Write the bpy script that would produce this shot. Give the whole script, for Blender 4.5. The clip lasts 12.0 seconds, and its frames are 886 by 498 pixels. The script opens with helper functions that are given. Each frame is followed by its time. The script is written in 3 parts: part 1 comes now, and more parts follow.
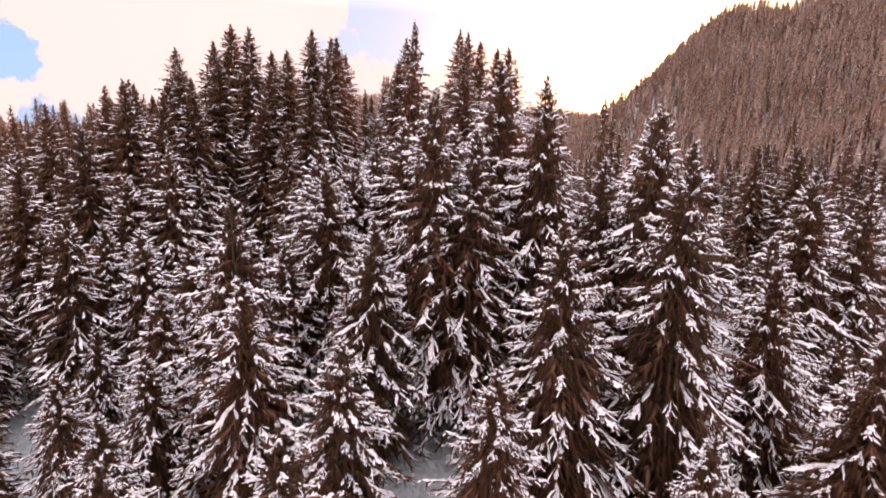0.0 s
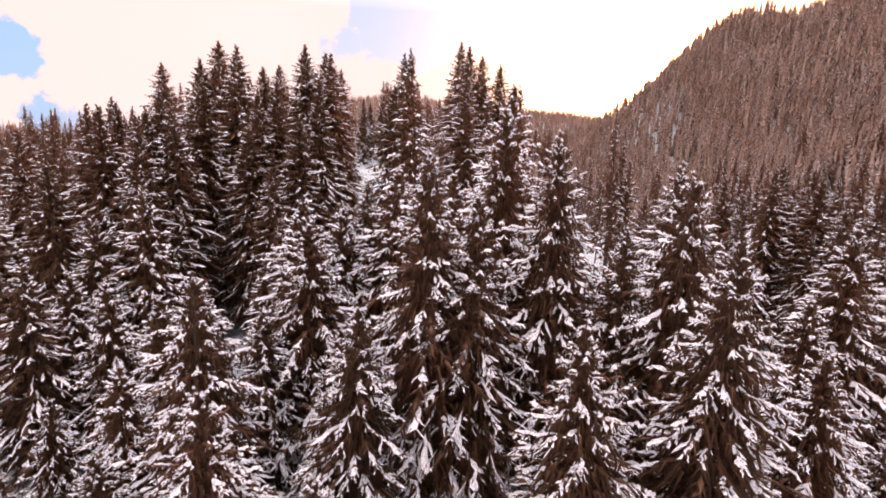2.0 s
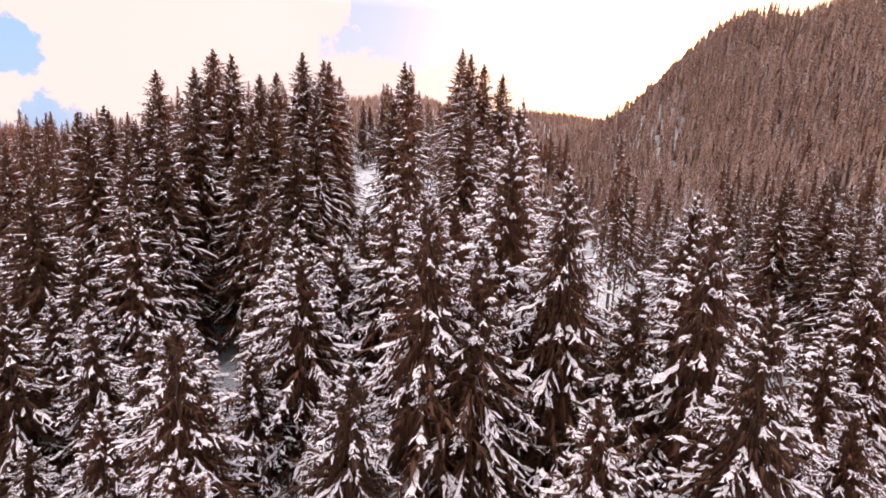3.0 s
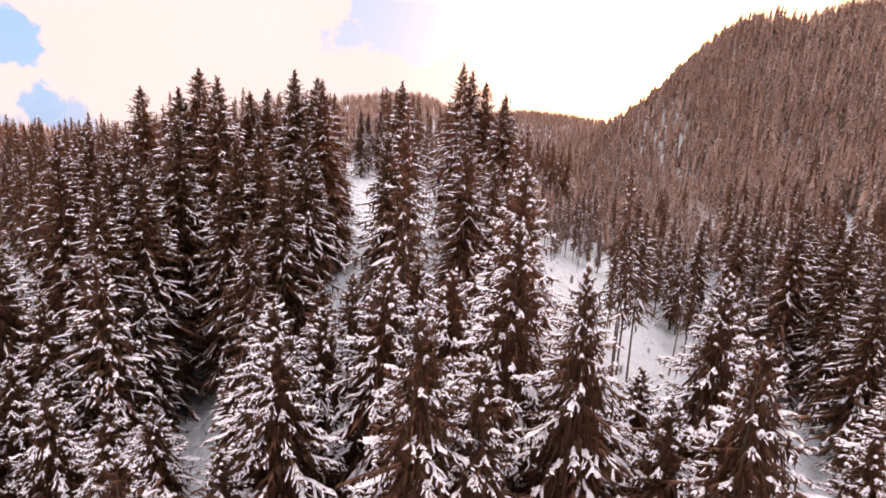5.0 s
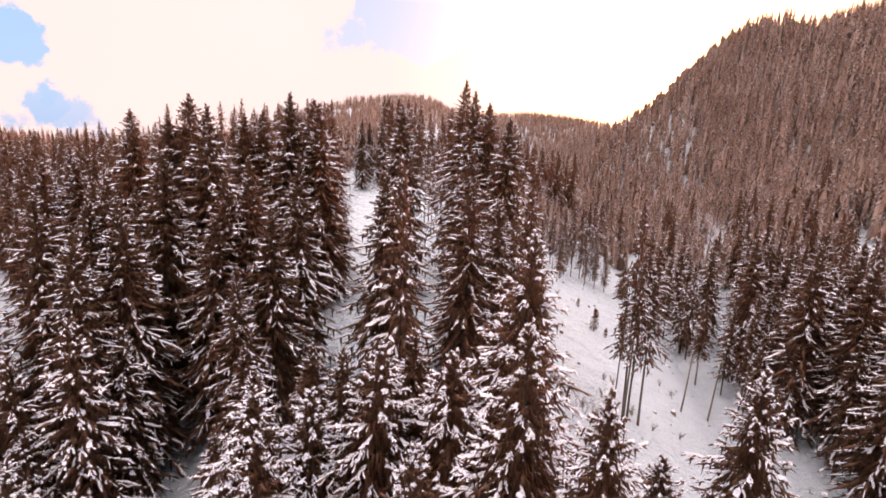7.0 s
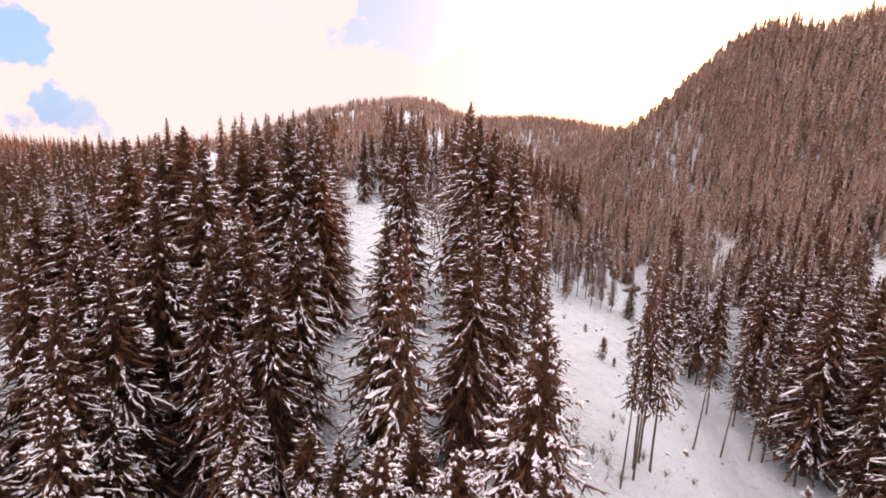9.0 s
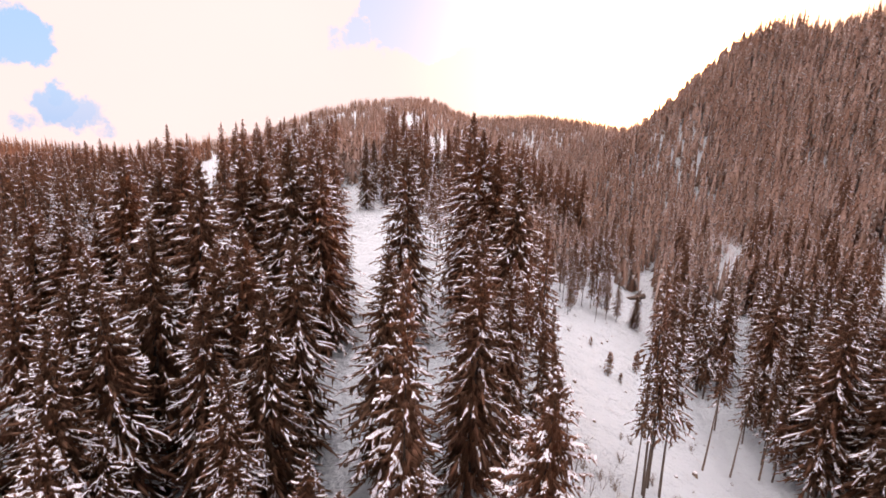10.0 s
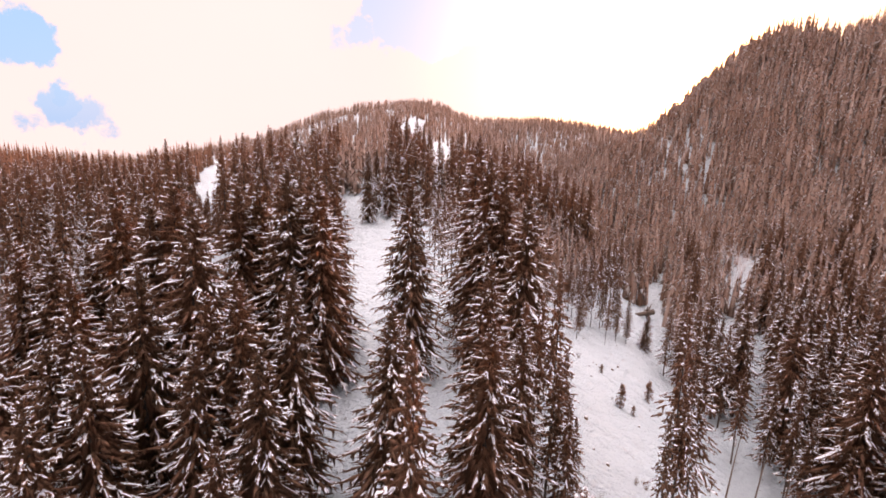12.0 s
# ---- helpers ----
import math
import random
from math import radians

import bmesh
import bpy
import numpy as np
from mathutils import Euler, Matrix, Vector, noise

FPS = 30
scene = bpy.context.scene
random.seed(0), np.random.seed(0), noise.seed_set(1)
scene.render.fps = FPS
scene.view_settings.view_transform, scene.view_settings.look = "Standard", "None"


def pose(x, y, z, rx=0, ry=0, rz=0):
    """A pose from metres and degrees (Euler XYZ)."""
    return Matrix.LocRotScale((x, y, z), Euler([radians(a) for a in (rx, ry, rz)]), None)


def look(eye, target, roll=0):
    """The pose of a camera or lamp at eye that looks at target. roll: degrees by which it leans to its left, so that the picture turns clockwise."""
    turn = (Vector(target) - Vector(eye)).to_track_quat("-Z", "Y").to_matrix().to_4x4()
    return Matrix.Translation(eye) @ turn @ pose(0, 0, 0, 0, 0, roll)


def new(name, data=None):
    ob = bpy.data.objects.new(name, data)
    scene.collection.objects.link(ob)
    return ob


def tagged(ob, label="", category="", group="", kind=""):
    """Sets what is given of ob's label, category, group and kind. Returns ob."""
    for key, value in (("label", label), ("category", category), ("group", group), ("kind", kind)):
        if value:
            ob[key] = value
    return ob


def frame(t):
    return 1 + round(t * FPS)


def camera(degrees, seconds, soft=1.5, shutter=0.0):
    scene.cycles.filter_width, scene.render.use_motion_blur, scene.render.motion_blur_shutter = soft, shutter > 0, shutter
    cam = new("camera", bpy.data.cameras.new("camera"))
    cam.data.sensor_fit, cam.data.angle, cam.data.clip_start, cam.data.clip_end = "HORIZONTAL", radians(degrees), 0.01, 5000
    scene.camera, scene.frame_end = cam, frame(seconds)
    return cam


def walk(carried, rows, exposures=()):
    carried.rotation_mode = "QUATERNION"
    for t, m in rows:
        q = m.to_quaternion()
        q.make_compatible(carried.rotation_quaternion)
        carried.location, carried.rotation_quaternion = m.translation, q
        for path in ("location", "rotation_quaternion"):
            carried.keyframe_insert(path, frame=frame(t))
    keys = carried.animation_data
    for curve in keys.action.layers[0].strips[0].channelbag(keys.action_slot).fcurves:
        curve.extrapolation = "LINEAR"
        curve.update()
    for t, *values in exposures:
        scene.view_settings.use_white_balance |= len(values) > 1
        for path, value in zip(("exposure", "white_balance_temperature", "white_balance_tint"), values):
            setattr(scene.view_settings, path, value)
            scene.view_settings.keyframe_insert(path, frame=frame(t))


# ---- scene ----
cam = camera(80.0, 12.0, soft=1.8)
ROWS = [
    (0.0, -0.000, 0.000, 20.000, 0.294, -11.304, -1.471),
    (0.5, 0.062, 1.276, 20.858, 0.381, -11.348, -1.521),
    (1.0, 0.111, 2.592, 21.651, 0.403, -11.342, -1.562),
    (1.5, 0.109, 3.778, 22.501, 0.379, -11.378, -1.617),
    (2.0, 0.109, 4.936, 23.382, 0.420, -11.429, -1.717),
    (2.5, -0.002, 6.019, 24.299, 0.407, -11.534, -1.792),
    (3.0, 0.005, 7.184, 25.182, 0.460, -11.604, -1.942),
    (5.0, -0.034, 11.890, 28.993, 0.497, -12.054, -2.462),
    (5.5, -0.046, 12.910, 29.896, 0.602, -12.101, -2.521),
    (6.0, -0.048, 13.911, 30.766, 0.702, -12.126, -2.462),
    (6.5, -0.055, 14.929, 31.571, 0.756, -12.152, -2.492),
    (7.0, -0.011, 15.845, 32.420, 0.850, -12.162, -2.405),
    (9.0, -0.268, 19.018, 36.328, 1.178, -12.329, -2.225),
    (9.5, -0.373, 19.933, 37.264, 1.215, -12.374, -2.182),
    (10.0, -0.485, 20.917, 38.156, 1.411, -12.427, -2.108),
    (10.5, -0.630, 21.960, 39.034, 1.607, -12.484, -2.024),
    (11.0, -0.727, 22.938, 39.873, 1.727, -12.525, -1.991),
    (11.5, -0.914, 23.904, 40.787, 1.737, -12.547, -1.971),
    (12.0, -1.028, 24.791, 41.757, 1.709, -12.575, -1.901),
]
walk(cam, [(t, pose(x, y, z, 90 + pitch, roll, yaw)) for t, x, y, z, yaw, pitch, roll in ROWS], [(0.0, 1.5, 11000.0, 43.0), (12.0, 1.5, 11000.0, 43.0)])

# ---- light ----
SUN_AZ, SUN_EL = radians(21.0), radians(8.0)
SUN_DIR = Vector((math.sin(SUN_AZ) * math.cos(SUN_EL), math.cos(SUN_AZ) * math.cos(SUN_EL), math.sin(SUN_EL)))
sun = new("sun", bpy.data.lights.new("sun", "SUN"))
sun.data.energy, sun.data.angle, sun.data.color = 1.6, radians(3.0), (1.0, 0.56, 0.30)
sun.matrix_world = look(SUN_DIR * 900, (0, 0, 0))


def sky_nodes():
    """Bright broken cloud with blue gaps, glowing round the low sun."""
    world = bpy.data.worlds.new("winter_sky")
    scene.world = world
    world.use_nodes = True
    nt = world.node_tree
    nt.nodes.clear()
    N, L = nt.nodes.new, nt.links.new

    def math_node(op, a, b=None, clamp=False):
        n = N("ShaderNodeMath")
        n.operation, n.use_clamp = op, clamp
        for i, v in enumerate((a, b)):
            if v is None:
                continue
            if isinstance(v, (int, float)):
                n.inputs[i].default_value = v
            else:
                L(v, n.inputs[i])
        return n.outputs[0]

    out, bg = N("ShaderNodeOutputWorld"), N("ShaderNodeBackground")
    sky = N("ShaderNodeTexSky")
    sky.sky_type, sky.sun_disc = "NISHITA", False
    sky.sun_elevation, sky.sun_rotation = SUN_EL, SUN_AZ
    coord = N("ShaderNodeTexCoord")

    def toward(d):
        n = N("ShaderNodeVectorMath")
        n.operation = "DOT_PRODUCT"
        L(coord.outputs["Generated"], n.inputs[0])
        n.inputs[1].default_value = Vector(d).normalized()
        return n.outputs["Value"]

    # clear gaps in the cloud: soft, ragged openings
    rag = N("ShaderNodeTexNoise")
    rag.inputs["Scale"].default_value, rag.inputs["Detail"].default_value, rag.inputs["Roughness"].default_value = 14.0, 8.0, 0.66
    L(coord.outputs["Generated"], rag.inputs["Vector"])
    wobble = math_node("MULTIPLY", math_node("SUBTRACT", rag.outputs["Fac"], 0.5), 0.0036)
    gap = None
    for d, size, share in SKY_GAPS:
        g = math_node("SUBTRACT", math_node("ADD", toward(d), wobble), math.cos(radians(size)))
        g = math_node("MULTIPLY", math_node("MULTIPLY", g, 3200.0, True), share)
        gap = g if gap is None else math_node("MAXIMUM", gap, g)
    blue = N("ShaderNodeMix")
    blue.data_type = "RGBA"
    L(gap, blue.inputs[0])
    # cloud: cream white, with faint soft structure
    soft = N("ShaderNodeTexNoise")
    soft.inputs["Scale"].default_value, soft.inputs["Detail"].default_value = 3.0, 5.0
    L(coord.outputs["Generated"], soft.inputs["Vector"])
    cloud = N("ShaderNodeMix")
    cloud.data_type = "RGBA"
    cloud.inputs["A"].default_value, cloud.inputs["B"].default_value = (0.290, 0.333, 0.408, 1), (0.315, 0.360, 0.440, 1)
    L(soft.outputs["Fac"], cloud.inputs[0])
    L(cloud.outputs["Result"], blue.inputs["A"])
    # the open sky in the gaps
    scaled = N("ShaderNodeMix")
    scaled.data_type, scaled.blend_type = "RGBA", "ADD"
    scaled.inputs[0].default_value = 1.0
    sk = N("ShaderNodeVectorMath")
    sk.operation = "SCALE"
    L(sky.outputs["Color"], sk.inputs[0])
    sk.inputs["Scale"].default_value = 0.012
    L(sk.outputs[0], scaled.inputs["A"])
    scaled.inputs["B"].default_value = (0.02, 0.21, 0.47, 1)
    L(scaled.outputs["Result"], blue.inputs["B"])
    # glow of the sun through thin cloud
    near = math_node("MAXIMUM", toward(SUN_DIR), 0.0)
    lit = N("ShaderNodeMix")
    lit.data_type = "RGBA"
    L(math_node("ADD", math_node("MULTIPLY", math_node("POWER", near, 220.0), 0.75), math_node("MULTIPLY", math_node("POWER", near, 42.0), 0.32)), lit.inputs[0])
    L(blue.outputs["Result"], lit.inputs["A"])
    lit.inputs["B"].default_value = (8.0, 5.2, 2.9, 1)
    # overhead the cloud is thin and bright, and blue shines through
    high = math_node("MULTIPLY", math_node("SUBTRACT", toward((0, 0, 1)), 0.22), 1.28, True)
    add = N("ShaderNodeMix")
    add.data_type = "RGBA"
    L(math_node("POWER", high, 0.8), add.inputs[0])
    L(lit.outputs["Result"], add.inputs["A"])
    add.inputs["B"].default_value = (*ZENITH, 1)
    L(add.outputs["Result"], bg.inputs["Color"])
    bg.inputs["Strength"].default_value = 1.0
    L(bg.outputs[0], out.inputs["Surface"])


ZENITH = (1.16, 1.46, 1.90)
SKY_GAPS = [((-0.631, 0.768, 0.109), 2.5, 0.85), ((-0.611, 0.786, 0.098), 1.8, 0.85), ((-0.644, 0.76, 0.089), 1.4, 0.85), ((-0.597, 0.798, 0.088), 0.9, 0.85), ((-0.631, 0.765, 0.127), 1.7, 0.85), ((-0.618, 0.782, 0.081), 1.0, 0.85),
            ((-0.606, 0.795, 0.017), 2.1, 0.8), ((-0.584, 0.812, 0.0), 1.8, 0.7), ((-0.619, 0.785, 0.004), 1.7, 0.7), ((-0.562, 0.827, -0.006), 1.5, 0.6), ((-0.6, 0.799, 0.04), 1.2, 0.85),
            ((-0.118, 0.979, 0.168), 2.8, 0.6), ((-0.054, 0.982, 0.18), 3.6, 0.6), ((0.014, 0.981, 0.195), 2.5, 0.55), ((-0.166, 0.972, 0.166), 1.9, 0.6), ((-0.098, 0.971, 0.217), 4.2, 0.6), ((-0.195, 0.969, 0.15), 0.9, 0.55), ((0.4, -1.0, 0.8), 16.0, 0.85)]
sky_nodes()


# ---- materials ----
def material(name, rough=0.8):
    m = bpy.data.materials.new(name)
    m.use_nodes = True
    nt = m.node_tree
    b = nt.nodes["Principled BSDF"]
    b.inputs["Roughness"].default_value = rough
    return m, nt, b, nt.nodes["Material Output"]


def tex_noise(nt, scale, detail=4.0, rough=0.55, coords="Object"):
    n, c = nt.nodes.new("ShaderNodeTexNoise"), nt.nodes.new("ShaderNodeTexCoord")
    n.inputs["Scale"].default_value, n.inputs["Detail"].default_value, n.inputs["Roughness"].default_value = scale, detail, rough
    nt.links.new(c.outputs[coords], n.inputs["Vector"])
    return n.outputs["Fac"]


def ramp(nt, fac, stops):
    r = nt.nodes.new("ShaderNodeValToRGB")
    e = r.color_ramp.elements
    while len(e) < len(stops):
        e.new(0.5)
    for k, (pos, col) in enumerate(stops):
        e[k].position, e[k].color = pos, (*col, 1)
    nt.links.new(fac, r.inputs["Fac"])
    return r.outputs["Color"]


def mixed(nt, a, b, fac=0.5, blend="MIX"):
    m = nt.nodes.new("ShaderNodeMix")
    m.data_type, m.blend_type = "RGBA", blend
    for sock, v in ((m.inputs[0], fac), (m.inputs["A"], a), (m.inputs["B"], b)):
        if isinstance(v, (int, float)):
            sock.default_value = v
        elif isinstance(v, tuple):
            sock.default_value = (*v, 1)
        else:
            nt.links.new(v, sock)
    return m.outputs["Result"]


def bump(nt, b, heights):
    last = None
    for fac, strength, dist in heights:
        n = nt.nodes.new("ShaderNodeBump")
        n.inputs["Strength"].default_value, n.inputs["Distance"].default_value = strength, dist
        nt.links.new(fac, n.inputs["Height"])
        if last:
            nt.links.new(last, n.inputs["Normal"])
        last = n.outputs["Normal"]
    nt.links.new(last, b.inputs["Normal"])
    return last


def let_through(nt, b, out, colour, share):
    """Thin things let some of the light behind them through."""
    t, m = nt.nodes.new("ShaderNodeBsdfTranslucent"), nt.nodes.new("ShaderNodeMixShader")
    if isinstance(colour, tuple):
        t.inputs["Color"].default_value = (*colour, 1)
    else:
        nt.links.new(colour, t.inputs["Color"])
    m.inputs[0].default_value = share
    nt.links.new(b.outputs[0], m.inputs[1])
    nt.links.new(t.outputs[0], m.inputs[2])
    nt.links.new(m.outputs[0], out.inputs["Surface"])


def needle_material():
    m, nt, b, out = material("spruce_needles", 0.7)
    isl = nt.nodes.new("ShaderNodeNewGeometry").outputs["Random Per Island"]
    obj = nt.nodes.new("ShaderNodeObjectInfo").outputs["Random"]
    col = ramp(nt, isl, [(0.0, (0.105, 0.062, 0.044)), (0.45, (0.165, 0.092, 0.066)), (0.8, (0.21, 0.113, 0.080)), (1.0, (0.25, 0.135, 0.095))])
    col = mixed(nt, col, ramp(nt, obj, [(0.0, (0.75, 0.80, 0.75)), (1.0, (1.2, 1.08, 1.0))]), 1.0, "MULTIPLY")
    nt.links.new(col, b.inputs["Base Color"])
    b.inputs["Specular IOR Level"].default_value = 0.25
    bump(nt, b, [(tex_noise(nt, 38.0, 3.0), 0.9, 0.05)])
    let_through(nt, b, out, (0.40, 0.19, 0.11), 0.45)
    return m


def dusted_lit_needle_material():
    """Needles of the far woods, dusted with snow and rime in drifts, with hazy sun glow painted into the colour."""
    m, nt, b, out = material("snow_dusted_lit_needles", 0.75)
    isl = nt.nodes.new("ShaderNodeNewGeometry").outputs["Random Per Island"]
    # lighter, warmer tones than the near needles: glow over the hills put in as colour
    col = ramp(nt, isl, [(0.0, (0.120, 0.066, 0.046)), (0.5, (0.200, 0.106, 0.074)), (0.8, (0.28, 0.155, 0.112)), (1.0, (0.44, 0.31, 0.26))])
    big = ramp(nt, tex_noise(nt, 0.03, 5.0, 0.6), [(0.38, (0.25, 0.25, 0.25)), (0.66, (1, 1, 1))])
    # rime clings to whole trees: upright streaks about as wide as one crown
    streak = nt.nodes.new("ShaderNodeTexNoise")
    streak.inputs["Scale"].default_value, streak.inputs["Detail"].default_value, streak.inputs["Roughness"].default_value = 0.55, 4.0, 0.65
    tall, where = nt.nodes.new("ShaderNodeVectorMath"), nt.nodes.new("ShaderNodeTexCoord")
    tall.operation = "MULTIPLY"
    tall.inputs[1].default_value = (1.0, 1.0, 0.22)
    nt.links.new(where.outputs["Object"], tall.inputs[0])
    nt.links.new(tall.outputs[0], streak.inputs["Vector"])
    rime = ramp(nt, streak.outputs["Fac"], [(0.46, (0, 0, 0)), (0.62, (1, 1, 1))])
    # the rime is real, its warm tint is painted sun glow
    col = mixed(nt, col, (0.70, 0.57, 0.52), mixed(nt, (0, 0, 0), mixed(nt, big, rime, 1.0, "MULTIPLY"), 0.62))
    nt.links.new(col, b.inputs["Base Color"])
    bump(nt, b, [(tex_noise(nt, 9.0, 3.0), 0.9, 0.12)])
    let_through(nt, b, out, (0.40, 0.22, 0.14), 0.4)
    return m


def branch_snow_material():
    m, nt, b, out = material("branch_snow", 0.6)
    isl = nt.nodes.new("ShaderNodeNewGeometry").outputs["Random Per Island"]
    col = ramp(nt, isl, [(0.0, (0.66, 0.73, 0.81)), (0.3, (0.78, 0.85, 0.92)), (1.0, (0.85, 0.90, 0.95))])
    # needles poke through the thin snow
    col = mixed(nt, col, (0.15, 0.10, 0.078), ramp(nt, tex_noise(nt, 11.0, 6.0, 0.8), [(0.50, (0, 0, 0)), (0.60, (0.85, 0.85, 0.85))]))
    nt.links.new(col, b.inputs["Base Color"])
    bump(nt, b, [(tex_noise(nt, 9.0, 5.0, 0.7), 0.8, 0.12)])
    let_through(nt, b, out, (0.75, 0.74, 0.74), 0.22)
    return m


def ground_snow_material():
    m, nt, b, out = material("ground_snow", 0.55)
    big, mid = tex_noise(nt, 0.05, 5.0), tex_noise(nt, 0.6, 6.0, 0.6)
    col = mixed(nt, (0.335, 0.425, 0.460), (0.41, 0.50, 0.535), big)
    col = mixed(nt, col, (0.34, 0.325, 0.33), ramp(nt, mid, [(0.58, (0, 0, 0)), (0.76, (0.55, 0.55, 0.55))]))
    nt.links.new(col, b.inputs["Base Color"])
    bump(nt, b, [(tex_noise(nt, 0.35, 4.0), 1.0, 1.5), (tex_noise(nt, 1.6, 6.0, 0.65), 1.0, 0.7)])
    return m


def bark_material(name, dark, light):
    m, nt, b, out = material(name, 0.9)
    col = mixed(nt, dark, light, tex_noise(nt, 6.0, 5.0, 0.7))
    nt.links.new(col, b.inputs["Base Color"])
    bump(nt, b, [(tex_noise(nt, 14.0, 4.0, 0.7), 0.9, 0.05)])
    return m


def thin_frost_material():
    m, nt, b, out = material("thin_frost", 0.7)
    isl = nt.nodes.new("ShaderNodeNewGeometry").outputs["Random Per Island"]
    col = ramp(nt, isl, [(0.0, (0.62, 0.54, 0.51)), (0.5, (0.80, 0.74, 0.71)), (1.0, (0.90, 0.87, 0.86))])
    nt.links.new(col, b.inputs["Base Color"])
    let_through(nt, b, out, (0.74, 0.68, 0.64), 0.45)
    return m


THIN_FROST, DUSTED_LIT = thin_frost_material(), dusted_lit_needle_material()
NEEDLES, BRANCH_SNOW, GROUND_SNOW = needle_material(), branch_snow_material(), ground_snow_material()
BARK = bark_material("spruce_bark", (0.045, 0.032, 0.025), (0.13, 0.095, 0.075))
DEAD_WOOD = bark_material("dead_wood", (0.06, 0.04, 0.03), (0.20, 0.14, 0.10))


# ---- the land ----
def lane_x(y):
    return -9.0 - 0.165 * (y - 66.0)


def bend(v, xs, zs):
    """Smoothed piecewise profile."""
    s = np.interp(v, xs, zs)
    for d in (4.0, 8.0):
        s = s + np.interp(v - d, xs, zs) + np.interp(v + d, xs, zs)
    return s / 5.0


CREST_RIGHT = [(420, 120, 116), (250, 240, 90), (192, 292, 86), (163, 322, 86.5), (152, 347, 67), (145, 377, 43), (136, 412, 23), (120, 455, 30)]
CREST_WEST = [(-420, 250, 25), (-240, 300, 14), (-182, 302, 8.5), (-120, 310, 9)]
CREST_SPUR = [(-22, 195, 9), (-26, 260, 19), (-34, 340, 31), (-42, 430, 44), (-45, 520, 56), (-58, 600, 73)]
CREST_BACK = [(-262, 420, -10), (-215, 425, 9), (-165, 435, 21), (-122, 500, 40), (-118, 560, 56), (-93, 604, 73), (-40, 612, 75), (-10, 640, 69), (40, 620, 60), (95, 520, 47), (125, 452, 40)]


def hill(x, y, crest, slope, soft):
    """Height of a ridge whose crest runs along the given plan line."""
    best, height = np.full(x.shape, 1e9), np.zeros(x.shape)
    for (ax, ay, az), (bx, by, bz) in zip(crest, crest[1:]):
        dx, dy = bx - ax, by - ay
        s = np.clip(((x - ax) * dx + (y - ay) * dy) / (dx * dx + dy * dy), 0, 1)
        d = np.hypot(x - ax - s * dx, y - ay - s * dy)
        near = d < best
        best, height = np.where(near, d, best), np.where(near, az + s * (bz - az), height)
    return height - slope * (np.sqrt(best * best + soft * soft) - soft)


def waves(x, y, scale, seed):
    k = np.random.RandomState(seed)
    s = np.zeros(x.shape)
    for i in range(7):
        a, f, ph = k.uniform(0, 6.28), k.uniform(0.6, 1.6) / scale, k.uniform(0, 6.28)
        s = s + np.sin(6.28 * f * (x * math.cos(a) + y * math.sin(a)) + ph)
    return s / 7.0


def land(x, y):
    x, y = np.asarray(x, float), np.asarray(y, float)
    crown = bend(y, [-400, -60, 0, 20, 47, 66, 86, 120, 180, 300, 600, 1000], [-10, -5, -3, 0.5, 5.5, 7.6, 9.6, 11.5, 14.5, 22.0, 34.0, 30.0])
    u = x - lane_x(np.clip(y, 20, 400))
    gully = np.clip(52 + 0.30 * (np.clip(y, 20, 400) - 80), 40, 160)
    deep = 17 + 0.05 * (np.clip(y, 0, 300) - 80)
    right = np.clip(u / gully, 0, 1.35)
    z = crown - deep * np.where(right < 1, right ** 2, 1.0)
    z = z + np.maximum(u - gully, 0) * 0.28 - np.interp(y, [30, 60, 100, 160], [11, 10, 7, 4]) * (1 - np.exp(np.minimum(u, 0) / 20.0)) - 0.03 * np.clip(-u, 0, 400) - 0.17 * np.clip(-u - 90, 0, 300) * np.clip((y - 60) / 100, 0, 1)
    h = np.maximum(hill(x, y, CREST_RIGHT, 0.78, 14.0), hill(x, y, CREST_BACK, 0.50, 25.0))
    h = np.maximum(h, hill(x, y, CREST_SPUR, 0.36, 25.0))
    h = np.maximum(h, hill(x, y, CREST_WEST, 0.22, 20.0))
    k = 10.0
    z = np.maximum(z, h) + k * np.exp(-np.abs(z - h) / k) * 0.35
    far = np.clip((np.hypot(x, y - 100) - 450) / 900, 0, 1)
    z = z * (1 - 0.6 * far) - 95 * far - 0.05 * np.clip(np.hypot(x, y - 100) - 1200, 0, None)
    return z + 0.5 * waves(x, y, 18, 3) + 0.28 * waves(x, y, 6, 4) + 0.12 * waves(x, y, 3.5, 5)


def spread(lo, hi, fine, far):
    """Grid lines, fine between lo and hi and wider and wider beyond."""
    mid = list(np.arange(lo, hi, fine))
    left, right, step = [], [], fine
    a, b = lo, hi
    while a > -far:
        step *= 1.12
        a -= step
        b += step
        left.append(a)
        right.append(b)
    return np.array(left[::-1] + mid + right)


def mesh_from(name, verts, faces, mat, smooth=False):
    me = bpy.data.meshes.new(name)
    verts, faces = np.asarray(verts, np.float32), np.asarray(faces, np.int32)
    n = faces.shape[1]
    me.vertices.add(len(verts))
    me.vertices.foreach_set("co", verts.ravel())
    me.loops.add(faces.size)
    me.loops.foreach_set("vertex_index", faces.ravel())
    me.polygons.add(len(faces))
    me.polygons.foreach_set("loop_start", np.arange(0, faces.size, n, dtype=np.int32))
    if smooth:
        me.polygons.foreach_set("use_smooth", np.ones(len(faces), bool))
    me.materials.append(mat)
    me.update(calc_edges=True)
    me.validate()
    return me


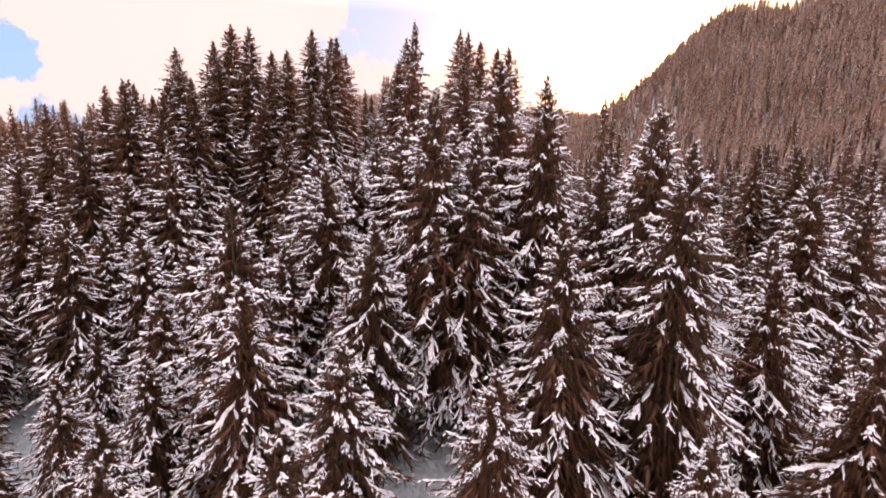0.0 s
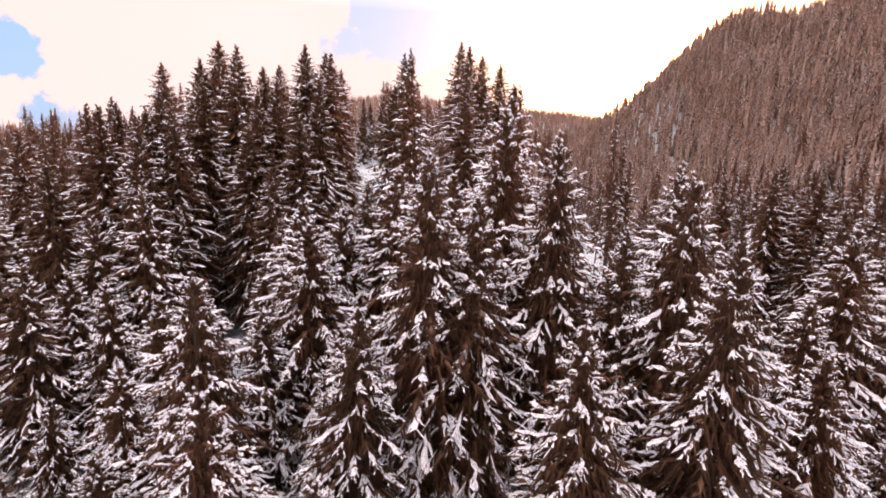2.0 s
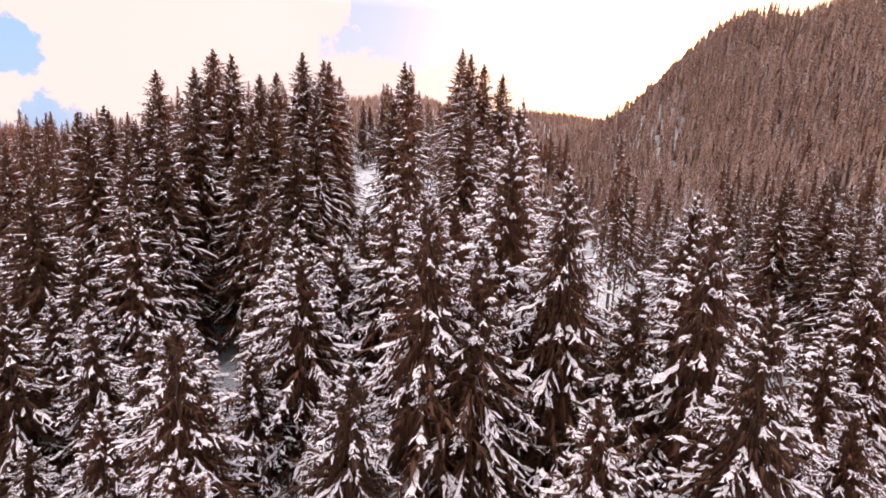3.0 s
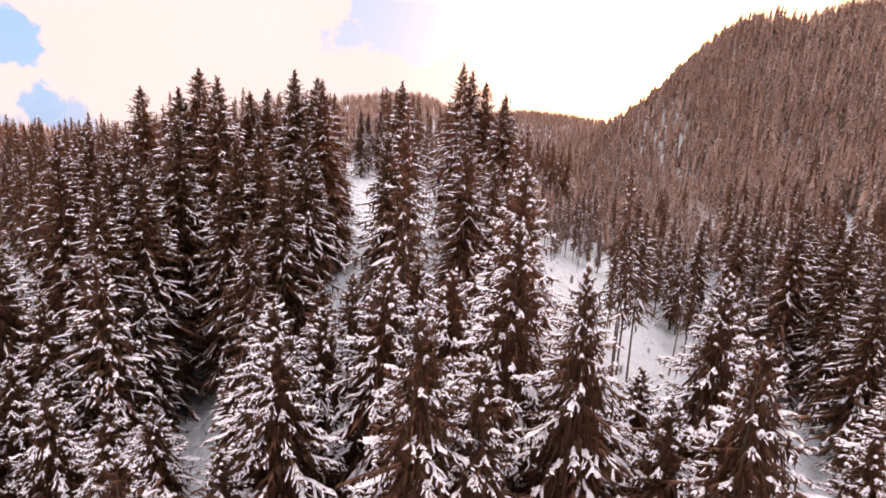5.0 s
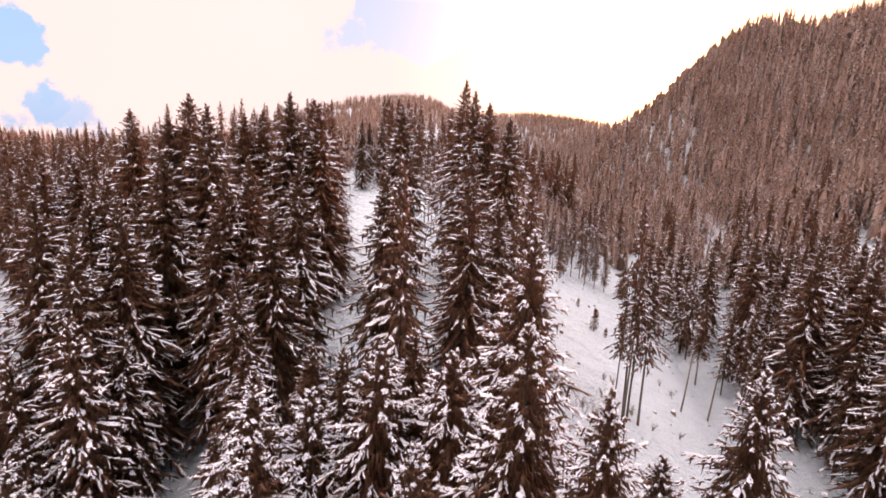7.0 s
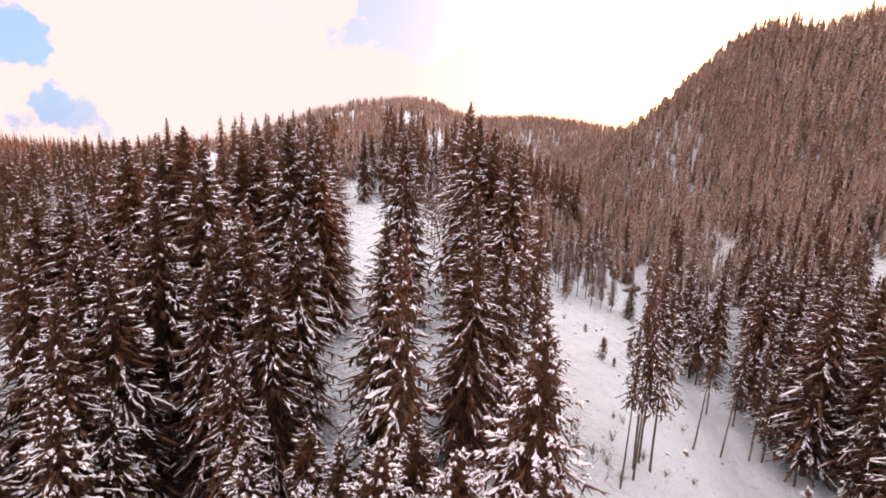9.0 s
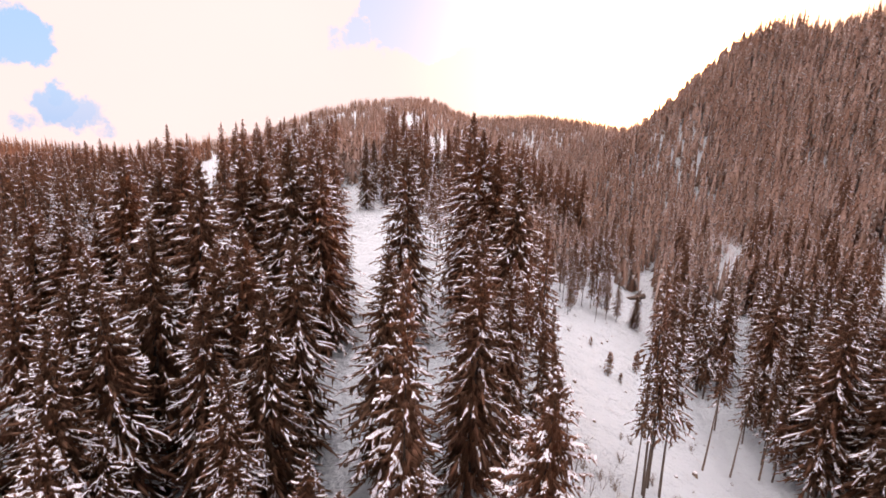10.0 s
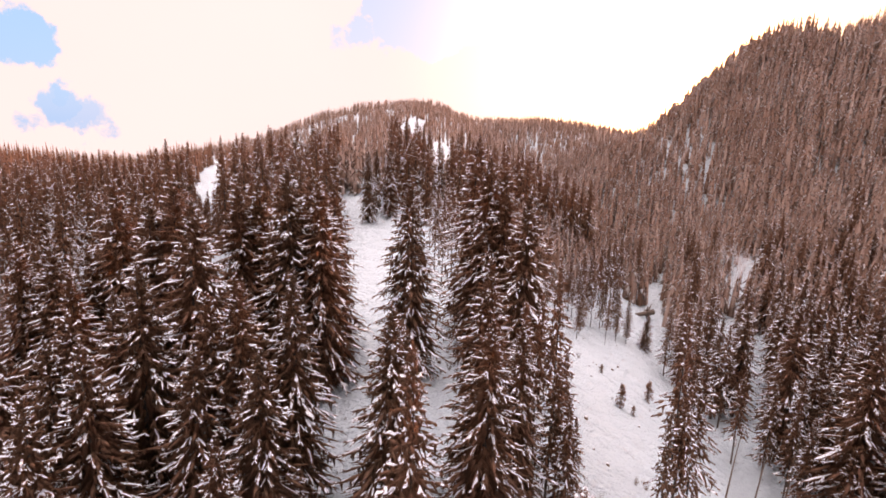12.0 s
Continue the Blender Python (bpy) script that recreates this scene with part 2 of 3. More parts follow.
gx, gy = spread(-70, 75, 1.4, 2600), spread(10, 140, 1.4, 2600)
GX, GY = np.meshgrid(gx, gy)
idx = np.arange(GX.size).reshape(GX.shape)
quads = np.stack([idx[:-1, :-1], idx[:-1, 1:], idx[1:, 1:], idx[1:, :-1]], -1).reshape(-1, 4)
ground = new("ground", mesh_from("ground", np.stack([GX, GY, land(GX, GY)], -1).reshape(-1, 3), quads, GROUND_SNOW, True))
tagged(ground, "snow-covered mountain ground with gully and open slopes", "ground", kind="structure")


# ---- spruces ----
def spindles(p0, p1, wide, thick, sides=3, belly=0.45):
    """Many small tapered bodies from p0 to p1: flat across, thin upward. Returns vertices and triangles."""
    p0, p1 = np.asarray(p0, float), np.asarray(p1, float)
    n = len(p0)
    d = p1 - p0
    d = d / (np.linalg.norm(d, axis=1, keepdims=True) + 1e-9)
    side = np.cross(d, np.array([0.0, 0.0, 1.0]))
    ln = np.linalg.norm(side, axis=1, keepdims=True)
    side = np.where(ln > 1e-3, side / (ln + 1e-9), np.array([1.0, 0, 0]))
    up = np.cross(side, d)
    mid = p0 + (p1 - p0) * belly
    ring = []
    for k in range(sides):
        a = 2 * math.pi * k / sides + math.pi / 2
        ring.append(mid + side * (math.cos(a) * np.asarray(wide))[:, None] + up * (math.sin(a) * np.asarray(thick))[:, None])
    v = np.stack([p0, *ring, p1], 1).reshape(-1, 3)
    base = np.arange(n)[:, None] * (sides + 2)
    f = []
    for k in range(sides):
        a, b = 1 + k, 1 + (k + 1) % sides
        f.append(np.concatenate([base, base + b, base + a], 1))
        f.append(np.concatenate([base + a, base + b, base + sides + 1], 1))
    return v, np.concatenate(f)


def joined(parts):
    vs, fs, off = [], [], 0
    for v, f in parts:
        vs.append(v)
        fs.append(f + off)
        off += len(v)
    return np.concatenate(vs), np.concatenate(fs)


def cones(p0, p1, wide, thick):
    """Small three-sided cones from p0 to p1, for distant boughs."""
    d = p1 - p0
    d = d / np.linalg.norm(d, axis=1, keepdims=True)
    side = np.cross(d, np.array([0.0, 0.0, 1.0]))
    ln = np.linalg.norm(side, axis=1, keepdims=True)
    side = np.where(ln > 1e-3, side / (ln + 1e-9), np.array([1.0, 0, 0]))
    up = np.cross(side, d)
    ring = [p0 + side * (math.cos(a) * wide)[:, None] + up * (math.sin(a) * thick)[:, None] for a in (1.571, 3.665, 5.760)]
    v = np.stack([*ring, p1], 1).reshape(-1, 3)
    b = np.arange(len(p0))[:, None] * 4
    return v, np.concatenate([b + np.array([[0, 1, 3]]), b + np.array([[1, 2, 3]]), b + np.array([[2, 0, 3]])])


def pads(lines, widths, thick):
    """Ragged pads of snow along many short lines (count, stations, 3), with a width at each station."""
    lines, widths = np.asarray(lines, float), np.asarray(widths, float)
    n, m, _ = lines.shape
    d = np.gradient(lines, axis=1)
    side = np.cross(d, np.array([0.0, 0.0, 1.0]))
    side /= np.linalg.norm(side, axis=2, keepdims=True) + 1e-9
    left, right = widths[:, :, 0:1], widths[:, :, 1:2]
    t = np.asarray(thick, float)[:, None, None] * np.minimum(1.0, (left + right) * 6)
    up = np.array([0.0, 0.0, 1.0])
    ring = [lines - side * left - up * t * 0.4, lines + up * t, lines + side * right - up * t * 0.4]
    c = 3
    v = np.stack(ring, 2).reshape(-1, 3)
    base = (np.arange(n)[:, None, None] * m + np.arange(m - 1)[None, :, None]) * c
    f = []
    for a, b in ((0, 1), (1, 2)):
        f.append(np.concatenate([base + a, base + b, base + c + b], 2).reshape(-1, 3))
        f.append(np.concatenate([base + a, base + c + b, base + c + a], 2).reshape(-1, 3))
    return v, np.concatenate(f)


def spruce_shape(seed, height, radius, bare, whorl, twigs, hang, snow=0.75, fine=False, power=0.34, fill=6):
    """Needle and snow bodies of one spruce: close whorls of drooping boughs with forward-swept twigs, snow along the outer boughs."""
    k = np.random.RandomState(seed)
    P0, P1, Wd, Th = [], [], [], []
    T0, T1, Tw, Tt = [], [], [], []
    lines, widths, deep, lines_small, widths_small, deep_small = [], [], [], [], [], []
    z = start = bare * height
    up = np.array([0, 0, 1.0])
    light = twigs < 4
    stations = 7 if fine else 4 if light else 5
    profile = np.interp(np.linspace(0, 1, stations), [0, 0.12, 0.55, 0.85, 1.0], [0.12, 0.5, 1.0, 1.0, 0.25])
    while z < height - 0.2:
        rel = (z - start) / (height - start)
        reach = radius * (1 - math.exp(-((height - z) / (power * height)) ** 1.2)) * min(1.0, 0.72 + rel * 2.5) + 0.10
        count = (5 if light else k.randint(5, 8)) if rel < 0.8 else 5
        turn = k.uniform(0, 6.28)
        for j in range(count):
            a = turn + 6.283 * j / count + k.normal(0, 0.25)
            Lb = reach * (k.uniform(0.72, 1.06) if k.uniform() < 0.85 else k.uniform(0.5, 1.2))
            out, side = np.array([math.cos(a), math.sin(a), 0]), np.array([-math.sin(a), math.cos(a), 0])
            rise = -0.16 + 0.40 * rel + 0.75 * rel ** 5 + k.normal(0, 0.07)
            sag = 0.62 - 0.30 * rel + k.normal(0, 0.07)
            kick, sway = 0.16, k.normal(0, 0.10)
            z0 = z + k.uniform(-0.5, 0.5) * whorl * height

            def spine(s):
                s = np.asarray(s, float)[:, None]
                return (out * s + side * sway * s ** 2) * Lb + up * (z0 + Lb * (rise * s - sag * s ** 2 + kick * s ** 4))

            pts = spine(np.linspace(0.04, 1.0, 4 if fine else 3))
            P0 += list(pts[:-1]); P1 += list(pts[1:] + 0.12 * (pts[1:] - pts[:-1]))
            for q in range(len(pts) - 1):
                Wd.append(0.06 + 0.022 * Lb if fine else 0.07 + 0.05 * Lb); Th.append(0.05 if fine else 0.08)
            load = k.uniform(0, 1) < snow
            if load:
                begin = k.uniform(0.28, 0.72) if fine or light else k.uniform(0.18, 0.62)
                cut = [begin, k.uniform(0.94, 1.02)]
                if Lb > 1.6 and k.uniform() < (0.6 if fine else 0.4):
                    cut = [begin, begin + (1 - begin) * k.uniform(0.35, 0.6), cut[1]]
                for p, q in zip(cut, cut[1:]):
                    st = np.linspace(p + 0.03, q, stations)
                    w = (0.050 + 0.027 * Lb) * k.uniform(0.5, 1.4) * profile * 0.82
                    lines.append(spine(st) + up * 0.05 + k.normal(0, 0.035, (stations, 3)))
                    widths.append(w[:, None] * k.uniform(0.4, 1.5, (stations, 2))); deep.append(k.uniform(0.06, 0.13))
            pairs = max(1, twigs // 2)
            ss = np.linspace(0.20 if fine else 0.45 if light else 0.28, 0.95, pairs) + k.normal(0, 0.025, pairs)
            roots = spine(ss)
            for s, r in zip(ss, roots):
                for sgn in (-1, 1):
                    tl = Lb * (0.33 * (1.05 - s) + 0.10) * k.uniform(0.7, 1.25)
                    way = out * k.uniform(0.7, 1.05) + side * sgn * k.uniform(0.36, 0.72) - up * k.uniform(0.25, 0.8)
                    tip = r + way * tl
                    T0.append(r); T1.append(tip)
                    Tw.append(0.042 + 0.048 * tl if fine else (0.12 + 0.16 * tl if light else 0.06 + 0.062 * tl)); Tt.append(0.05 if fine else 0.08)
                    if load and s > begin - 0.05 and k.uniform() < (0.85 if fine else 0.5 if light else 0.42):
                        st = np.linspace(k.uniform(0.0, 0.35), k.uniform(0.6, 1.0), 4 if fine else 3)[:, None]
                        lines_small.append(r + (tip - r) * st + up * 0.045 + k.normal(0, 0.025, (len(st), 3)))
                        w = (0.026 + 0.026 * tl if fine else 0.028 + 0.030 * tl) * np.array([0.5, 1.1, 1.2, 0.35] if fine else [0.7, 1.5, 0.6]) * k.uniform(0.6, 1.4)
                        widths_small.append(w[:, None] * k.uniform(0.5, 1.4, (len(st), 2))); deep_small.append(k.uniform(0.04, 0.08))
            # twigs that hang from the bough like a curtain
            for _ in range(hang):
                s = k.uniform(0.15, 0.9)
                r = spine([s])[0]
                drop = (0.25 + 0.16 * Lb) * k.uniform(0.6, 1.5)
                T0.append(r); T1.append(r + np.array([k.normal(0, 0.12), k.normal(0, 0.12), -drop]))
                Tw.append(0.042 + 0.010 * Lb if fine else 0.065 + 0.018 * Lb); Tt.append(0.042 + 0.010 * Lb if fine else 0.065 + 0.018 * Lb)
        # the dense, dark inside of the crown
        for _ in range(26 if fine else fill if light else fill * 2):
            a, far = k.uniform(0, 6.28), k.uniform(0.05, 0.5)
            o = np.array([math.cos(a), math.sin(a), 0]) * reach
            T0.append(o * far + up * (z + k.uniform(-0.2, 0.4))); T1.append(o * (far + k.uniform(0.10, 0.28)) + up * (z - reach * k.uniform(0.12, 0.32) - 0.2))
            Tw.append((0.026 if fine else 0.13 if light else 0.06) * reach * k.uniform(0.6, 1.4)); Tt.append((0.026 if fine else 0.10 if light else 0.06) * reach)
        z += whorl * height * k.uniform(0.8, 1.2) * (1.0 - 0.30 * rel - 0.30 * rel ** 3)
    # dense needles round the stem towards the tip
    for i in range(26):
        z = height * (0.62 + 0.36 * i / 26)
        a, w = k.uniform(0, 6.28), 0.10 + 0.55 * (height - z) / height
        P0.append(np.array([0, 0, z - 0.2])); P1.append(np.array([math.cos(a) * w * 2.2, math.sin(a) * w * 2.2, z + 0.5])); Wd.append(w * 0.6); Th.append(w * 0.6)
    P0.append(np.array([0, 0, height - 1.3])); P1.append(np.array([0, 0, height])); Wd.append(0.08); Th.append(0.08)
    needle = joined([spindles(P0, P1, Wd, Th), cones(np.array(T0), np.array(T1), np.array(Tw), np.array(Tt))])
    return needle, joined([pads(lines, widths, deep), pads(lines_small, widths_small, deep_small)])


def trunk_shape(height, base, seed, sides=7):
    k = np.random.RandomState(seed)
    zs = np.array([-1.6, 0.0, 0.12, 0.35, 0.6, 0.82, 0.97]) * height
    zs[0] = -1.6
    rs = base * np.array([1.25, 1.08, 0.92, 0.72, 0.5, 0.27, 0.06])
    off = np.cumsum(k.normal(0, 0.03, (len(zs), 2)), 0)
    v = [(o[0] + r * math.cos(6.283 * j / sides), o[1] + r * math.sin(6.283 * j / sides), z) for z, r, o in zip(zs, rs, off) for j in range(sides)]
    f = [(i * sides + j, i * sides + (j + 1) % sides, (i + 1) * sides + (j + 1) % sides, (i + 1) * sides + j) for i in range(len(zs) - 1) for j in range(sides)]
    return v, f


# kinds: height, radius, bare share of the trunk, whorl spacing share, twigs, hanging twigs
KINDS = {
    "close": [(16.0, 4.5, 0.06, 0.036, 10, 3, 0.84), (18.0, 4.8, 0.08, 0.032, 10, 3, 0.74), (13.0, 3.8, 0.05, 0.040, 10, 3, 0.94), (21.0, 5.0, 0.10, 0.028, 10, 3, 0.72), (15.0, 4.5, 0.04, 0.037, 10, 3, 0.90), (22.0, 5.0, 0.08, 0.027, 10, 3, 0.78), (28.0, 5.5, 0.06, 0.023, 10, 3, 0.74), (26.0, 5.2, 0.05, 0.024, 10, 3, 0.78)],
    "near": [(16.0, 3.8, 0.06, 0.036, 8, 2, 0.70), (18.0, 4.2, 0.08, 0.034, 8, 2, 0.58), (14.0, 3.3, 0.05, 0.040, 8, 2, 0.95)],
    "tall": [(30.0, 5.6, 0.07, 0.023, 8, 2, 0.50), (29.0, 5.2, 0.05, 0.024, 8, 2, 0.60), (31.0, 6.0, 0.07, 0.023, 8, 2, 0.38), (27.0, 5.0, 0.10, 0.025, 8, 2, 0.54)],
    "edge": [(16.0, 2.4, 0.26, 0.046, 6, 1, 0.55), (15.0, 2.1, 0.32, 0.050, 6, 1, 0.46), (17.0, 2.6, 0.22, 0.045, 6, 1, 0.55)],
    "sapling": [(3.4, 0.85, 0.14, 0.085, 4, 0, 0.35), (3.0, 0.7, 0.10, 0.10, 4, 0, 0.3)],
    "wood": [(19.0, 3.8, 0.10, 0.056, 2, 0, 0.5), (18.0, 3.4, 0.12, 0.058, 2, 0, 0.42), (20.0, 4.1, 0.08, 0.056, 2, 0, 0.55)],
    "mid": [(19.0, 3.0, 0.12, 0.038, 4, 1, 0.6), (18.0, 2.7, 0.16, 0.040, 4, 1, 0.5), (20.0, 3.3, 0.10, 0.037, 4, 1, 0.62), (17.0, 2.5, 0.22, 0.040, 4, 1, 0.52)],
    "pole": [(20.0, 2.6, 0.46, 0.042, 6, 1, 0.6), (19.0, 2.3, 0.54, 0.044, 6, 1, 0.5), (21.0, 2.9, 0.38, 0.041, 6, 1, 0.6)],
}
MODELS, RAW = {}, {}
for kind, shapes in KINDS.items():
    MODELS[kind], RAW[kind] = [], []
    for i, (H, R, bare, whorl, twigs, hang, snow) in enumerate(shapes):
        needle, snowy = spruce_shape(100 + 17 * i + 7 * len(kind) + int(H), H, R, bare, whorl, twigs, hang, snow, kind == "close", 0.36 if kind in ("tall", "close") else 0.38, {"edge": 3, "pole": 2, "sapling": 0}.get(kind, 6))
        stem = trunk_shape(H, {"pole": 0.0062, "edge": 0.008}.get(kind, 0.013) * H, i)
        stem_v, stem_f = np.array(stem[0]), np.array(stem[1])
        RAW[kind].append((H, (stem_v, np.concatenate([stem_f[:, [0, 1, 2]], stem_f[:, [0, 2, 3]]])), needle, snowy))
        MODELS[kind].append((H, mesh_from("trunk", *stem, BARK, True), mesh_from("crown", *needle, NEEDLES), mesh_from("snow_load", *snowy, BRANCH_SNOW, True)))

TREES = []


def spruce(x, y, top, kind, label, group, model=None, k=random):
    """One spruce whose foot stands on the land and whose tip reaches the height top."""
    foot = float(land(x, y))
    tall = max(top - foot, 1.5)
    fitting = sorted(MODELS[kind], key=lambda m: abs(m[0] - tall))[:3]
    H, trunk_mesh, crown_mesh, snow_mesh = fitting[k.randrange(len(fitting))] if model is None else MODELS[kind][model]
    s = tall / H
    root = new("spruce_tree")
    wide = s * k.uniform(0.95, 1.12) if s < 1.15 else s * 0.92
    wide *= 1.12 if kind == "tall" and y < 95 else 1.0
    root.matrix_basis = Matrix.Translation((x, y, foot)) @ pose(0, 0, 0, k.uniform(-1.5, 1.5), k.uniform(-1.5, 1.5), k.uniform(0, 360)) @ Matrix.Diagonal((wide, wide, s, 1))
    for name, me in (("trunk", trunk_mesh), ("crown", crown_mesh), ("snow_load", snow_mesh)):
        piece = new(name, me)
        piece.parent = root
        if name != "trunk":
            tagged(piece, kind="stuff")
    tagged(root, label, "tree", group)
    TREES.append((x, y))
    return root


# narrow snowy slides between the trees: two ends and half width
SLIDES = [((41.5, 150.0), (54.0, 167.0), 3.2), ((115.0, 164.0), (92.0, 130.0), 3.2), ((64.5, 144.0), (47.5, 114.0), 2.3), ((66.5, 138.0), (45.5, 98.5), 2.2), ((109.0, 177.0), (98.0, 158.0), 2.4), ((92.0, 188.0), (77.0, 168.0), 4.5), ((-29.5, 168.0), (-36.5, 192.0), 3.4),
          ((47.5, 173.0), (58.0, 178.0), 3.4), ((60.0, 182.0), (51.0, 152.0), 2.2), ((-142.0, 352.0), (-122.0, 282.0), 6.5), ((-122.0, 282.0), (-64.0, 152.0), 5.0), ((-130.0, 456.0), (-62.0, 230.0), 3.5)]


def off_slides(x, y):
    """True where no slide runs."""
    x, y = np.asarray(x, float), np.asarray(y, float)
    ok = np.full(x.shape, True)
    for (ax, ay), (bx, by), half in SLIDES:
        s = np.clip(((x - ax) * (bx - ax) + (y - ay) * (by - ay)) / ((bx - ax) ** 2 + (by - ay) ** 2), 0, 1)
        ok = ok & (np.hypot(x - ax - s * (bx - ax), y - ay - s * (by - ay)) > half)
    return ok


TALL_LABEL = "tall dark spruce with snow-laden drooping boughs"
NEAR_LABEL = "young dark spruce thick with fresh snow on snowy slope"
MID_LABEL = "slender spruce with snow on its boughs in dense forest"

# the tall stand: plan place and height of the tip
STAND_WEST = [(-52.8, 84, 27.3), (-49.2, 84, 28.4), (-46.6, 82, 27.5), (-48.1, 90, 26.0), (-44.0, 91, 34.4), (-34.2, 80, 33.6), (-31.3, 80, 36.2),
              (-27.4, 76, 34.5), (-29.3, 92, 34.5), (-27.7, 94, 35.1), (-21.4, 88, 37.2), (-20.1, 92, 36.7), (-17.2, 88, 35.8), (-17.9, 96, 34.8)]
STAND_MIDDLE = [(-6.3, 90, 36.3), (1.6, 107, 41.4), (3.4, 98, 39.1), (5.6, 95, 37.5), (7.9, 89, 35.0)]
for row in STAND_WEST + STAND_MIDDLE:
    spruce(*row, "tall", TALL_LABEL, "tall spruce stand")
# the young trees below the flight's start
NEAR_WEST = [(-14.2, 46, 13.4), (-16.6, 40, 13.0), (-19.5, 35, 9.5), (-13.0, 50, 16.2), (-25.0, 43, 12.4), (-10.6, 36, 13.0), (-5.0, 30, 14.0), (25.4, 32, 8.5), (21.6, 26, 7.5), (11.2, 20, 8.2), (-1.8, 45, 21.4), (0.4, 42, 21.2), (-3.6, 42, 21.4), (-5.5, 44, 20.3),
             (-9.3, 50, 18.0), (-7.2, 42, 18.6), (-4.2, 44, 19.8), (-8.5, 38, 18.0), (-23.6, 30, 5.5), (-18.5, 32, 5.2), (-25.0, 36, 6.5), (-13.2, 26, 4.5), (-35.5, 46, 12.0), (-48.0, 60, 18.0), (-42.5, 60, 18.0)]
for row in NEAR_WEST:
    spruce(*row, "close" if row[1] < 44 else "near", NEAR_LABEL, "young spruces")
YOUNG = [(27.6, 40, 18.7), (31.4, 40, 17.4), (24.7, 38, 13.9), (11.0, 24, 20.3), (8.8, 31.0, 19.3), (6.1, 24, 16.7), (1.9, 19, 11.6), (-4.5, 22, 11.4),
         (-3.9, 28, 15.9), (-12.4, 30, 16.7), (-30.2, 46, 12.1), (-28.4, 48, 11.3), (-0.5, 31, 22.9), (1.8, 30.5, 20.8), (6.3, 32.9, 24.0),
         (11.4, 29.5, 22.2), (14.6, 38, 22.5), (3.6, 36, 25.3), (-9.7, 40, 19.4), (4.2, 44, 27.4)]
for row in YOUNG:
    spruce(*row, "close", NEAR_LABEL, "young spruces")
FRONT = [(-5.3, 62, 29.0), (1.8, 62, 28.5), (5.0, 66.5, 26.5), (2.4, 70, 31.0), (-2.9, 58, 18.7), (-15.2, 68, 29.9), (-15.6, 61, 25.8), (-18.3, 66, 29.6), (-20.8, 65, 28.3),
         (-21.6, 63, 24.6), (-28.8, 68, 29.9), (-27.6, 60, 26.1), (-29.3, 62, 27.7), (-31.0, 60, 25.9), (-29.0, 55, 24.3), (-36.2, 62, 26.0), (-16.6, 56, 21.7)]
for row in FRONT:
    spruce(*row, "tall", TALL_LABEL, "tall spruce stand")
MIDDLE = [(-25.8, 55, 16.7), (-15.0, 54.0, 16.0), (-25.7, 50, 19.0), (-30.0, 49, 16.4)]
for row in MIDDLE:
    spruce(*row, "near", NEAR_LABEL, "spruces on the spur", 2 if row[0] < -25 else None)
EAST = [(47.6, 82, 21.0), (50.5, 77, 20.0), (52.9, 90, 21.4), (51.0, 72, 18.0), (55.0, 84, 21.0), (49.6, 98, 19.0), (47.0, 66, 17.0), (56.0, 73, 19.0)]
for row in EAST:
    if off_slides(*row[:2]):
        spruce(*row, "tall", TALL_LABEL, "spruces on the east bank", 3)
# slim trees with long bare trunks at the edges of the clearing
SLIM = [(7.4, 70, 28.0), (9.0, 72, 30.5), (17.8, 66, 19.5), (20.6, 70, 26.9), (21.6, 71.5, 24.0), (20.0, 68.0, 21.0), (22.6, 70.6, 22.0),
        (-5.2, 135, 31.3), (-1.6, 130, 32.9), (-9.1, 140, 29.5), (2.0, 133, 30.5), (5.0, 128, 29.0), (-3.5, 126, 30.0), (1.5, 124, 29.0),
        (27.8, 129.2, 13.5), (33.3, 133.4, 11.5), (22.9, 126.1, 14.5), (29.0, 122.3, 9.5)]
for row in SLIM:
    spruce(*row, "pole", "slim spruce with a long bare trunk beside the clearing", "slim spruces")
spruce(40.2, 131.3, 5.4, "near", "low bushy brown spruce above the open snow", "slim spruces")
# smaller ones along the forest's edge
EDGE_TREES = [(-2.9, 51, 30.6), (8.4, 68.5, 23.0), (9.8, 67, 19.5), (6.4, 73, 26.0), (10.4, 73.5, 21.0), (11.2, 70.0, 16.0), (45.2, 108, 12.0), (42.6, 98, 9.0), (45.6, 101, 9.5), (44.8, 94, 8.5), (44.9, 89, 8.0), (44.4, 85.5, 8.5), (45.6, 80, 8.0), (44.6, 117, 11.0), (46.4, 86, 10.5), (46.9, 103, 12.5), (46.4, 112, 12.0), (45.2, 97.5, 11.0), (47.2, 92, 11.0), (48.0, 82.5, 10.0), (49.6, 76, 9.0)]
HEAD_TREES = [(26.0, 128.2, 13.0), (29.8, 130.0, 12.0), (32.3, 126.5, 8.0), (22.6, 119.0, 12.0), (36.0, 131.0, 9.0), (24.6, 124.5, 13.0), (27.2, 132.0, 14.0), (31.4, 133.5, 13.5), (34.6, 136.0, 12.5), (30.6, 127.4, 10.0), (25.4, 131.0, 15.0), (35.2, 128.6, 7.0), (33.4, 130.0, 11.0), (23.6, 121.8, 13.0), (41.0, 122, 10.0), (21.0, 130, 16.0), (24.0, 134, 16.0), (27.5, 138, 17.0), (31.0, 143, 17.0), (34.0, 148, 16.0), (37.0, 152, 17.0), (40.0, 157, 17.0), (42.5, 161, 17.0), (29.0, 142, 15.0), (35.5, 151.5, 15.0), (18.5, 129, 17.0), (49.0, 128, 11.0), (50.5, 136, 12.0)]
